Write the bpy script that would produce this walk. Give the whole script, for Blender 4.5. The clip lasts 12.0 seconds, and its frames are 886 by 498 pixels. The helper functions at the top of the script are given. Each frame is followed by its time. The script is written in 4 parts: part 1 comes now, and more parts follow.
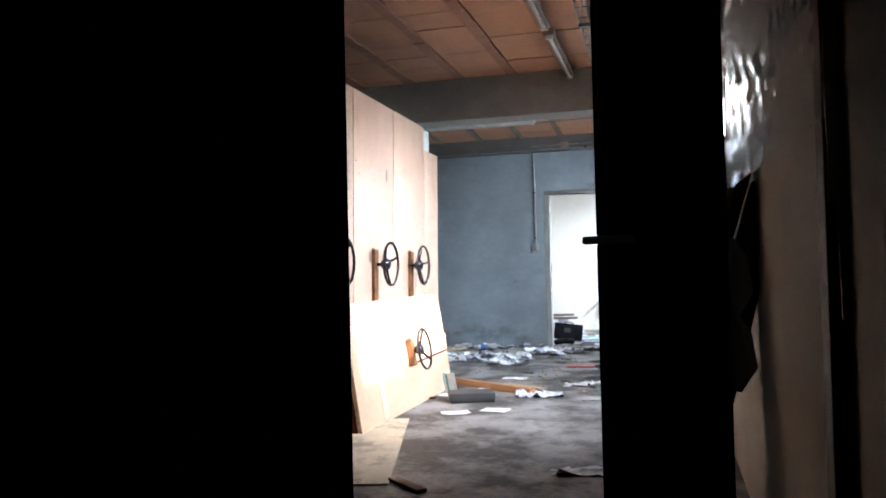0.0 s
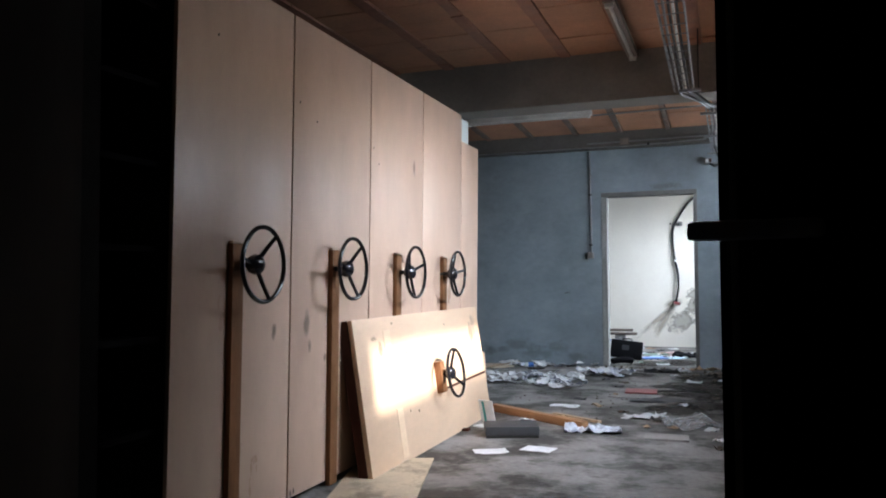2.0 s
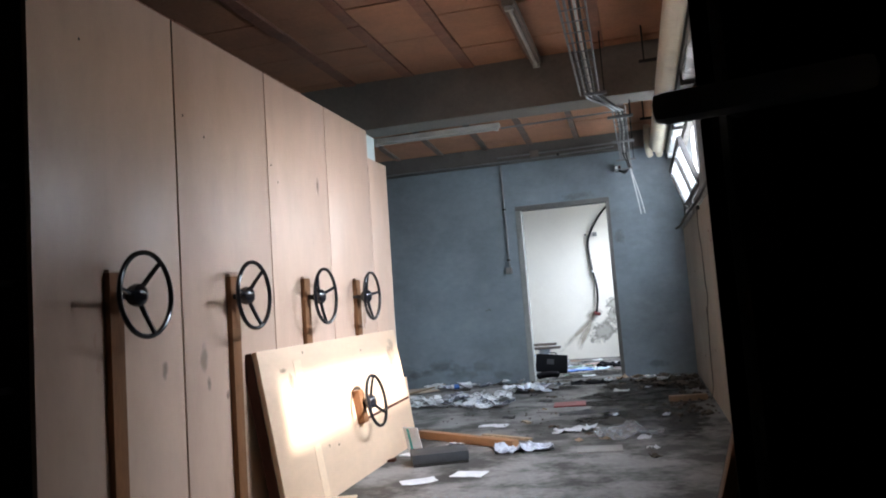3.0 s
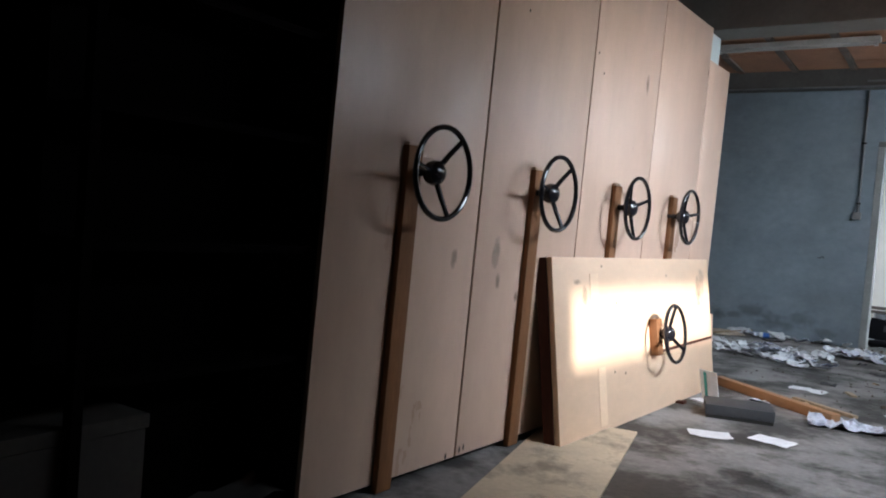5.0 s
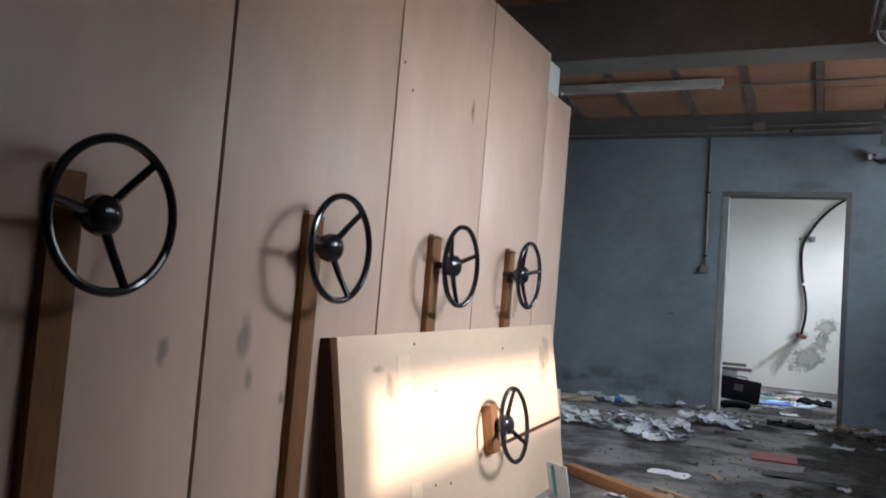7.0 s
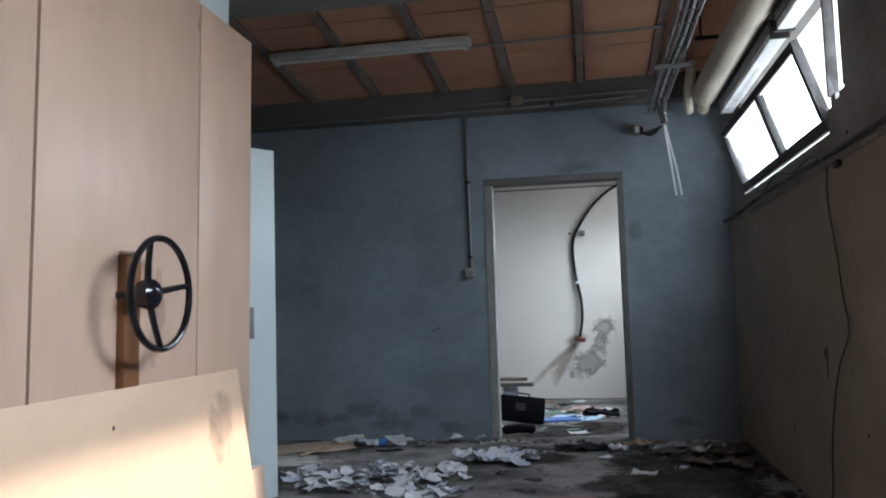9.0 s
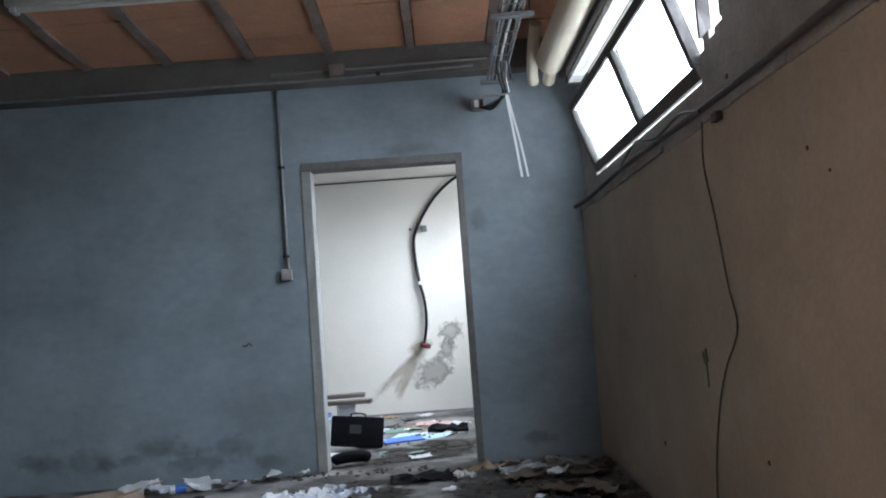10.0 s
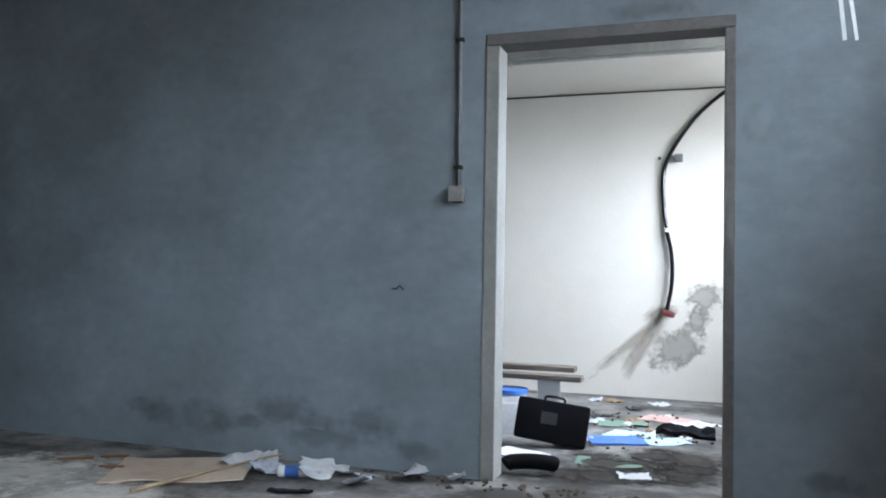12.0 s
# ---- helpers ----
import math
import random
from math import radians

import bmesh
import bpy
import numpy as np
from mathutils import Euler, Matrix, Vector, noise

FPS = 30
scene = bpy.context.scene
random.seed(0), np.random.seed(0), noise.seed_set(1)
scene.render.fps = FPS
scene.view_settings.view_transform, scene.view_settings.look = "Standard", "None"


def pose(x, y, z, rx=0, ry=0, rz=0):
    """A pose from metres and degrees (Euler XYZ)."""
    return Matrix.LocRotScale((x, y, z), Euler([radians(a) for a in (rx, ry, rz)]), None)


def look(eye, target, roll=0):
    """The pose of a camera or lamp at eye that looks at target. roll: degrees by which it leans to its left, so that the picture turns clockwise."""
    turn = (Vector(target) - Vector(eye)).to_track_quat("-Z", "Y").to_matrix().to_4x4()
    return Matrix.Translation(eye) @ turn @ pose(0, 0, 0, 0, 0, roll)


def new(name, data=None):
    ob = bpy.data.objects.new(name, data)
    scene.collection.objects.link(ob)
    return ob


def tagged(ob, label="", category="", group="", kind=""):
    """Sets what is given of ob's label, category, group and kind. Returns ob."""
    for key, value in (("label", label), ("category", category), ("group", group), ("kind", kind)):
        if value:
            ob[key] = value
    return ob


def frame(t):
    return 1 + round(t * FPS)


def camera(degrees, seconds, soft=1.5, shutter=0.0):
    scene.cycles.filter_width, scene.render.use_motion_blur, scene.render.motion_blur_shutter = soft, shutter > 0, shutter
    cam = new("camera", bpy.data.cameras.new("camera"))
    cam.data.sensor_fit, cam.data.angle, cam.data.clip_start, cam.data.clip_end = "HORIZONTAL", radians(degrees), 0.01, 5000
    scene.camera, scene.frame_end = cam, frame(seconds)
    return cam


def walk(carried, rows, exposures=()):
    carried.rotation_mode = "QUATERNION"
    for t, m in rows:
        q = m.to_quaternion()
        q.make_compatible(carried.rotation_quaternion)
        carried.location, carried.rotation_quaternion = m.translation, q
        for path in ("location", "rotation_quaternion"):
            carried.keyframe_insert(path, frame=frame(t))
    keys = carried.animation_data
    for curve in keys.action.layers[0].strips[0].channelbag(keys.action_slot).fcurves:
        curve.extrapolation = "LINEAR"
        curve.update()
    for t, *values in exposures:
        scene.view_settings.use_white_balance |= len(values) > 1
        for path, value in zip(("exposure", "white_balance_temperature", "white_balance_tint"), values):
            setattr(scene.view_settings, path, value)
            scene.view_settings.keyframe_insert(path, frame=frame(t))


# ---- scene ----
cam = camera(58.6, 12.0, soft=1.9)
PATH = [
    (0, (0.781, 0.731, 1.104), (0.233, 2.654, 1.162), -1.3),
    (0.5, (0.691, 1.193, 1.093), (-0.047, 3.051, 1.147), -0.8),
    (0.6, (0.68, 1.275, 1.096), (-0.069, 3.128, 1.147), -0.5),
    (1, (0.624, 1.484, 1.087), (-0.185, 3.313, 1.133), 0.0),
    (1.5, (0.618, 1.646, 1.105), (-0.223, 3.46, 1.148), 0.6),
    (2, (0.636, 1.728, 1.123), (-0.045, 3.607, 1.201), -0.4),
    (2.5, (0.648, 1.855, 1.112), (0.205, 3.802, 1.231), -3.3),
    (2.7, (0.624, 1.93, 1.074), (0.174, 3.874, 1.211), -4.1),
    (4.3, (0.5, 2.277, 1.048), (-0.325, 4.098, 1.099), 1.5),
    (4.5, (0.475, 2.325, 1.043), (-0.481, 4.082, 1.055), 2.5),
    (5, (0.384, 2.45, 1.036), (-0.788, 4.069, 0.958), 4.7),
    (5.5, (0.294, 2.672, 1.065), (-0.917, 4.259, 0.943), 7.0),
    (6, (0.279, 2.916, 1.101), (-0.774, 4.616, 1.093), 5.7),
    (6.5, (0.208, 3.172, 1.103), (-0.795, 4.902, 1.149), 4.6),
    (6.7, (0.136, 3.311, 1.103), (-0.819, 5.067, 1.165), 4.4),
    (8.3, (-0.025, 4.592, 1.084), (-0.621, 6.496, 1.226), -0.5),
    (8.5, (-0.052, 4.753, 1.094), (-0.606, 6.669, 1.24), -0.9),
    (9, (-0.052, 5.246, 1.086), (-0.409, 7.207, 1.247), -1.7),
    (9.5, (0.002, 5.769, 1.09), (-0.185, 7.754, 1.251), -3.0),
    (10, (0.066, 6.295, 1.091), (0.074, 8.289, 1.245), -4.2),
    (10.5, (0.164, 6.826, 1.091), (0.237, 8.819, 1.24), -3.8),
    (11, (0.219, 7.334, 1.08), (0.135, 9.328, 1.201), -2.7),
    (11.5, (0.207, 7.776, 1.046), (-0.188, 9.734, 1.133), -0.5),
    (12, (0.183, 8.196, 1.035), (-0.465, 10.087, 1.091), 1.0),
]
walk(cam, [(t, look(eye, target, roll)) for t, eye, target, roll in PATH],
     exposures=[(0, 2.1), (1, 1.4), (2, 1.2), (2.5, 1.35), (4.5, 1.1), (5.5, 0.8), (6, 0.62), (6.5, 0.7), (8.5, 0.42), (9, 0.34), (9.5, 0.8), (10, 1.14), (10.5, 1.22), (11.5, 1.38), (12, 1.4)])
# ---------------------------------------------------------------- light
world = bpy.data.worlds.new("world")
scene.world = world
world.use_nodes = True
sky = world.node_tree.nodes.new("ShaderNodeTexSky")
sky.sky_type = "NISHITA"
sky.sun_disc = False
sky.sun_elevation = radians(31)
sky.sun_rotation = radians(109)
world.node_tree.links.new(sky.outputs[0], world.node_tree.nodes["Background"].inputs[0])
world.node_tree.nodes["Background"].inputs[1].default_value = 0.12

SUN_DIR = Vector((1, -0.35, 0.63))
sun = new("sun", bpy.data.lights.new("sun", "SUN"))
sun.data.energy, sun.data.angle, sun.data.color = 5.0, radians(2.4), (1.0, 0.93, 0.88)
sun.matrix_world = look(SUN_DIR * 20, (0, 0, 0))


def window_lamp(centre, wide, high, tilt, radiance, spread=180, swing=0.0, tint=(0.76, 0.86, 1.0)):
    """The sky's light in a window's opening, facing inward and tilted down."""
    lamp = new("window_light", bpy.data.lights.new("window_light", "AREA"))
    lamp.data.shape, lamp.data.size, lamp.data.size_y = "RECTANGLE", wide, high
    lamp.data.energy, lamp.data.color = radiance * math.pi * wide * high, tint
    lamp.data.spread = radians(spread)
    c = Vector(centre)
    lamp.matrix_world = look(c, c + Vector((-1, swing, -math.tan(radians(tilt)))))
    return lamp


# each window: the wide light of its bright surroundings, and the sky's light that falls steeply in
window_lamp((1.62, 6.2, 2.75), 6.0, 2.4, 20, 2.2)
window_lamp((1.42, 6.45, 2.15), 1.1, 0.85, 42, 18, 100, 0.4)
window_lamp((1.155, 10.38, 2.20), 2.56, 0.58, 19, 4)
window_lamp((1.165, 10.38, 2.20), 2.56, 0.58, 40, 3.9, 120)
window_lamp((1.217, 9.23, 2.27), 0.3, 0.7, 5, 3)
window_lamp((1.155, 13.6, 2.17), 1.8, 0.50, 24, 2.6)
window_lamp((1.165, 13.6, 2.17), 1.8, 0.50, 40, 15, 105)

# ---------------------------------------------------------------- materials


def mat(name, base, rough=0.6, metal=0.0, var=0.25, scale=3.0, fine=40.0, bump=0.15, stretch=(1, 1, 1), second=None,
        cover=0.5, sharp=0.12, spec=0.4, rnd=0.0, transmission=0.0, alpha=1.0, soft=None):
    """A worn surface: base colour varied by a broad and a fine noise, a second colour in patches, and relief."""
    m = bpy.data.materials.new(name)
    m.use_nodes = True
    t = m.node_tree
    n, l = t.nodes, t.links
    b = n["Principled BSDF"]
    co = n.new("ShaderNodeTexCoord")
    mp = n.new("ShaderNodeMapping")
    mp.inputs["Scale"].default_value = stretch
    l.new(co.outputs["Object"], mp.inputs["Vector"])
    info = n.new("ShaderNodeObjectInfo")
    shift = n.new("ShaderNodeVectorMath")
    shift.operation = "MULTIPLY_ADD"
    shift.inputs[1].default_value = (1, 1, 1)
    mul = n.new("ShaderNodeMath")
    mul.operation = "MULTIPLY"
    mul.inputs[1].default_value = 13.0
    l.new(info.outputs["Random"], mul.inputs[0])
    l.new(mp.outputs[0], shift.inputs[0])
    l.new(mul.outputs[0], shift.inputs[2])

    def noise_node(s, detail, rgh=0.6):
        k = n.new("ShaderNodeTexNoise")
        k.inputs["Scale"].default_value, k.inputs["Detail"].default_value, k.inputs["Roughness"].default_value = s, detail, rgh
        l.new(shift.outputs[0], k.inputs["Vector"])
        return k

    def mix(kind, fac, a, c):
        k = n.new("ShaderNodeMix")
        k.data_type, k.blend_type = "RGBA", kind
        for sock, val in ((k.inputs["Factor"], fac), (k.inputs["A"], a), (k.inputs["B"], c)):
            if isinstance(val, bpy.types.NodeSocket):
                l.new(val, sock)
            else:
                sock.default_value = val
        return k.outputs["Result"]

    def ramp(sock, lo, hi, a, c):
        k = n.new("ShaderNodeMapRange")
        k.inputs[1].default_value, k.inputs[2].default_value, k.inputs[3].default_value, k.inputs[4].default_value = lo, hi, a, c
        l.new(sock, k.inputs[0])
        return k.outputs[0]

    big, small = noise_node(scale, 6), noise_node(fine, 4)
    col = (*base, 1)
    if second:
        spots = noise_node(scale * 0.6, 8, 0.65)
        col = mix("MIX", ramp(spots.outputs[0], cover - sharp, cover + sharp, 1, 0), (*base, 1), (*second, 1))
    if soft:                              # a stain that thins out unevenly towards its rim; soft names its two axes
        k = n.new("ShaderNodeVectorMath")
        k.operation = "MULTIPLY_ADD"
        k.inputs[1].default_value = soft
        k.inputs[2].default_value = [-0.5 * s for s in soft]
        l.new(co.outputs["Generated"], k.inputs[0])
        far = n.new("ShaderNodeVectorMath")
        far.operation = "LENGTH"
        l.new(k.outputs[0], far.inputs[0])
        rag = noise_node(scale * 1.5, 6, 0.65)
        edge = n.new("ShaderNodeMath")
        edge.operation = "ADD"
        l.new(ramp(far.outputs["Value"], 0.0, 0.5, 1.0, 0.0), edge.inputs[0])
        l.new(ramp(rag.outputs[0], 0.3, 0.7, -0.3, 0.25), edge.inputs[1])
        mask = ramp(edge.outputs[0], 0.28, 0.72, 0.0, alpha)
        l.new(mask, b.inputs["Alpha"])
    hsv = n.new("ShaderNodeHueSaturation")
    if isinstance(col, bpy.types.NodeSocket):
        l.new(col, hsv.inputs["Color"])
    else:
        hsv.inputs["Color"].default_value = col
    val = n.new("ShaderNodeMath")
    val.operation = "MULTIPLY"
    l.new(ramp(big.outputs[0], 0.3, 0.7, 1 - var, 1 + var), val.inputs[0])
    l.new(ramp(small.outputs[0], 0.3, 0.7, 1 - var * 0.5, 1 + var * 0.5), val.inputs[1])
    out = val.outputs[0]
    if rnd:
        v2 = n.new("ShaderNodeMath")
        v2.operation = "MULTIPLY"
        l.new(out, v2.inputs[0])
        l.new(ramp(info.outputs["Random"], 0, 1, 1 - rnd, 1 + rnd), v2.inputs[1])
        out = v2.outputs[0]
    l.new(out, hsv.inputs["Value"])
    l.new(hsv.outputs[0], b.inputs["Base Color"])
    l.new(ramp(big.outputs[0], 0.3, 0.7, max(0.03, rough - 0.1), min(1, rough + 0.1)), b.inputs["Roughness"])
    b.inputs["Metallic"].default_value = metal
    b.inputs["Specular IOR Level"].default_value = spec
    b.inputs["Transmission Weight"].default_value = transmission
    b.inputs["Alpha"].default_value = 1.0 if soft else alpha
    if bump:
        k = n.new("ShaderNodeBump")
        k.inputs["Strength"].default_value, k.inputs["Distance"].default_value = bump, 0.01
        add = n.new("ShaderNodeMath")
        add.operation = "ADD"
        l.new(big.outputs[0], add.inputs[0])
        l.new(small.outputs[0], add.inputs[1])
        l.new(add.outputs[0], k.inputs["Height"])
        l.new(k.outputs[0], b.inputs["Normal"])
    return m


CONCRETE = mat("concrete_floor", (0.215, 0.206, 0.198), 0.6, var=0.26, scale=4.2, fine=30, bump=0.25, second=(0.05, 0.047, 0.044), cover=0.50, sharp=0.075, spec=0.25)
BLUE_WALL = mat("grey_blue_paint", (0.225, 0.27, 0.305), 0.7, var=0.14, scale=1.8, fine=14, bump=0.12, stretch=(0.8, 1, 1.1), second=(0.175, 0.205, 0.23), cover=0.48, sharp=0.1)
BEIGE_WALL = mat("beige_plaster", (0.335, 0.288, 0.235), 0.75, var=0.15, scale=1.5, fine=45, bump=0.2, second=(0.255, 0.215, 0.172), cover=0.42, sharp=0.13)
GREY_PLASTER = mat("grey_plaster", (0.26, 0.25, 0.24), 0.85, var=0.2, scale=4, fine=50, bump=0.4, second=(0.18, 0.17, 0.165), cover=0.45)
CREAM_WALL = mat("cream_paint", (0.74, 0.71, 0.65), 0.6, var=0.05, scale=1.2, fine=50, bump=0.06, second=(0.68, 0.64, 0.57), cover=0.35)
# very dark base stands in for the missing light in corridor and recess
UNLIT_WALL = mat("unlit_dark_wall", (0.022, 0.02, 0.018), 0.85, var=0.2, spec=0.1)
TERRACOTTA = mat("terracotta", (0.44, 0.22, 0.13), 0.8, var=0.16, scale=2.2, fine=30, bump=0.2, second=(0.36, 0.19, 0.12), cover=0.45)
MORTAR = mat("ceiling_mortar", (0.19, 0.15, 0.128), 0.9, var=0.25, scale=6, fine=40, bump=0.5, second=(0.30, 0.15, 0.11), cover=0.42)
RIB_RED = mat("brick_rib", (0.30, 0.145, 0.10), 0.9, var=0.2, scale=5, fine=40, bump=0.4, second=(0.24, 0.15, 0.12), cover=0.42)
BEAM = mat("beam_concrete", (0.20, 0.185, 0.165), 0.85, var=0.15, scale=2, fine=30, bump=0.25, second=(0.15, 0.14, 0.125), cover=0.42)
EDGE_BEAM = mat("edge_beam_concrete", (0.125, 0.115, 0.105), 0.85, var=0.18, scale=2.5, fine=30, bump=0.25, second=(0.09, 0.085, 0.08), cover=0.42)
FLOOR_DUST_LIT = mat("lit_plaster_dust", (0.5, 0.48, 0.44), 0.9, var=0.2, scale=5, fine=40, bump=0.2, second=(0.36, 0.34, 0.31), cover=0.35, spec=0.15, alpha=1.0, soft=(1, 1, 0))
FLOOR_DIRT_SHADE = mat("dried_mud_shade", (0.036, 0.032, 0.029), 0.85, var=0.35, scale=7, fine=40, bump=0.5, second=(0.06, 0.054, 0.048), cover=0.42, spec=0.15, alpha=0.92, soft=(1, 1, 0))
BEECH = mat("beech_veneer", (0.575, 0.402, 0.31), 0.36, var=0.09, scale=1.6, fine=6, bump=0.02, stretch=(1.3, 1.3, 0.5), second=(0.50, 0.352, 0.26), cover=0.47, sharp=0.13, spec=0.35, rnd=0.04)
BEECH_WORN = mat("beech_veneer_worn", (0.69, 0.485, 0.33), 0.42, var=0.06, scale=2.0, fine=11, bump=0.03, stretch=(2, 0.8, 2), second=(0.57, 0.40, 0.275), cover=0.40, sharp=0.25, spec=0.5)
WALL_WIRE = mat("painted_over_wire", (0.40, 0.34, 0.27), 0.7, var=0.1, scale=10)
BROWN_WOOD = mat("brown_wood", (0.19, 0.088, 0.042), 0.6, var=0.25, scale=3, fine=30, bump=0.06, stretch=(4, 4, 0.5), spec=0.12)
DARK_BROWN = mat("dark_brown_wood", (0.056, 0.019, 0.012), 0.6, var=0.3, scale=3, fine=25, bump=0.06, stretch=(3, 3, 0.4), spec=0.15)
EDGE_WOOD = mat("plywood_edge", (0.36, 0.27, 0.18), 0.7, var=0.2, scale=5, stretch=(3, 3, 0.5))
BLACK = mat("black_plastic", (0.01, 0.01, 0.013), 0.15, var=0.2, bump=0.01, spec=0.5)
BLACK_CASE = mat("black_leatherette", (0.007, 0.007, 0.009), 0.7, var=0.2, fine=120, bump=0.15, spec=0.08)
WEATHERED = mat("weathered_wood", (0.12, 0.10, 0.085), 0.8, var=0.2, scale=4, fine=30, bump=0.2, stretch=(0.5, 4, 4))
DUSTY_CARD = mat("dusty_cardboard", (0.52, 0.42, 0.33), 0.85, var=0.15, scale=3, bump=0.1, second=(0.38, 0.29, 0.22), cover=0.4)
DUSTY_GREY = mat("dusty_grey_card", (0.045, 0.041, 0.036), 0.85, var=0.2, scale=4, bump=0.1)
DAMP_BLUE = mat("damp_blue_paint", (0.205, 0.24, 0.265), 0.75, var=0.08, scale=5, bump=0.15, alpha=0.34, soft=(1, 0, 1))
PINK = mat("faded_pink_paper", (0.52, 0.33, 0.30), 0.7, var=0.1)
# near-black base puts the unlit dark of doors and open shelving into colour
UNLIT_BLACK = mat("unlit_black", (0.0025, 0.002, 0.002), 0.9, var=0.3, bump=0.03, spec=0.03)
# emission on these panels stands in for daylight outside the windows
DAYLIGHT_GLOW = mat("glowing_daylight_panel", (0.8, 0.83, 0.84), 0.9, var=0.03, bump=0.0)
DAYLIGHT_GLOW.node_tree.nodes["Principled BSDF"].inputs["Emission Color"].default_value = (0.93, 0.97, 1.0, 1)
DAYLIGHT_GLOW.node_tree.nodes["Principled BSDF"].inputs["Emission Strength"].default_value = 1.6
DARK_METAL = mat("dark_metal", (0.02, 0.018, 0.016), 0.6, var=0.3, bump=0.05)
GALV = mat("galvanised_steel", (0.24, 0.245, 0.25), 0.5, 0.7, var=0.15, scale=8, bump=0.04)
PALE_METAL = mat("pale_enamelled_steel", (0.62, 0.70, 0.70), 0.4, var=0.05, scale=2, bump=0.02)
LAMP_WHITE = mat("enamel_white_dusty", (0.55, 0.54, 0.51), 0.5, var=0.15, scale=6, bump=0.03)
LAMP_BROWN = mat("dusty_lamp_housing", (0.20, 0.16, 0.135), 0.55, var=0.2, scale=6, bump=0.03)
CREAM_PIPE = mat("cream_pipe", (0.66, 0.60, 0.48), 0.45, var=0.08, scale=4, bump=0.04, second=(0.5, 0.44, 0.34), cover=0.35)
DIFFUSER = mat("ribbed_diffuser", (0.62, 0.66, 0.68), 0.25, var=0.08, bump=0.03)
# flaking paint, its base darkened to give window bars a backlit look
FRAME_PAINT_BACKLIT = mat("flaking_paint_backlit", (0.06, 0.055, 0.055), 0.75, var=0.3, scale=9, bump=0.3, second=(0.12, 0.115, 0.11), cover=0.4)
JAMB = mat("worn_jamb_paint", (0.25, 0.255, 0.245), 0.7, var=0.15, scale=3, bump=0.2, second=(0.32, 0.315, 0.30), cover=0.4)
DARK_JAMB = mat("rough_dark_jamb", (0.14, 0.135, 0.13), 0.8, var=0.2, scale=5, bump=0.35, second=(0.18, 0.17, 0.16), cover=0.36)
CABLE = mat("black_cable", (0.02, 0.018, 0.017), 0.5, bump=0.0)
OLD_CABLE = mat("dusty_old_cable", (0.06, 0.052, 0.046), 0.6, bump=0.0)
PAPER = mat("white_paper", (0.62, 0.63, 0.65), 0.8, var=0.12, scale=5, bump=0.05, rnd=0.12)
NEWS = mat("printed_paper", (0.50, 0.53, 0.60), 0.8, var=0.25, scale=14, fine=60, bump=0.05, second=(0.22, 0.24, 0.30), cover=0.44, sharp=0.05, rnd=0.15)
CARD = mat("brown_cardboard", (0.36, 0.26, 0.18), 0.8, var=0.15, scale=4, second=(0.25, 0.165, 0.10))
GREY_BOX = mat("grey_board", (0.04, 0.041, 0.044), 0.6, var=0.15)
RED = mat("red_folder", (0.25, 0.05, 0.05), 0.5, var=0.12)
BLUE = mat("blue_folder", (0.05, 0.16, 0.50), 0.45, var=0.12)
PALE_BLUE = mat("pale_blue_paper", (0.42, 0.60, 0.72), 0.7, var=0.1)
GREEN = mat("pale_green_paper", (0.15, 0.24, 0.19), 0.7, var=0.1)
TEAL = mat("teal_cover", (0.05, 0.32, 0.30), 0.5, var=0.1)
ALU = mat("bare_aluminium", (0.62, 0.63, 0.64), 0.4, 0.5, var=0.05, bump=0.02)
PALE_PATCH = mat("bare_wood_patch", (0.72, 0.53, 0.37), 0.6, var=0.08, scale=4, bump=0.03)
WHITE = mat("white_plastic", (0.75, 0.77, 0.78), 0.4, var=0.04, bump=0.01)
COPPER = mat("red_pipe_cap", (0.2, 0.05, 0.05), 0.5, var=0.2)
RUBBLE = mat("rubble", (0.095, 0.074, 0.056), 0.9, var=0.35, scale=12, bump=0.4, rnd=0.3)
WET = mat("damp_plaster", (0.38, 0.365, 0.33), 0.75, var=0.08, scale=8, bump=0.1, alpha=1.0, soft=(1, 0, 1))
STREAK = mat("rust_streak", (0.44, 0.385, 0.32), 0.75, var=0.05, scale=5, bump=0.03, alpha=0.5, soft=(1, 0, 1), stretch=(0.45, 1, 1.7))
GLASS = mat("window_glass", (0.9, 0.95, 0.95), 0.12, var=0.02, bump=0, transmission=1.0)
FILM = mat("plastic_film", (0.92, 0.94, 0.95), 0.12, var=0.05, scale=5, fine=16, bump=0.1, transmission=1.0)
FILM_GREY = mat("dusty_plastic_film", (0.5, 0.48, 0.46), 0.5, var=0.15, scale=5, fine=16, bump=0.3, transmission=0.35)
BAG = mat("clear_plastic_bag", (0.38, 0.38, 0.39), 0.3, var=0.1, scale=9, bump=0.5, alpha=0.4)

# ---------------------------------------------------------------- mesh helpers


def thing(name, at=(0, 0, 0), label="", category="", group="", turn=(0, 0, 0)):
    ob = new(name)
    ob.empty_display_size = 0.1
    ob.matrix_world = pose(*at, *turn)
    return tagged(ob, label, category, group)


def finish(bm, smooth=0.0):
    me = bpy.data.meshes.new("mesh")
    bmesh.ops.recalc_face_normals(bm, faces=bm.faces)
    bm.to_mesh(me)
    bm.free()
    if smooth:
        for p in me.polygons:
            p.use_smooth = True
        me.set_sharp_from_angle(angle=radians(smooth))
    return me


def part(name, bm, material, parent=None, label="", smooth=35.0):
    me = finish(bm, smooth)
    me.materials.append(material)
    ob = new(name, me)
    if parent:
        ob.parent = parent
    return tagged(ob, label)


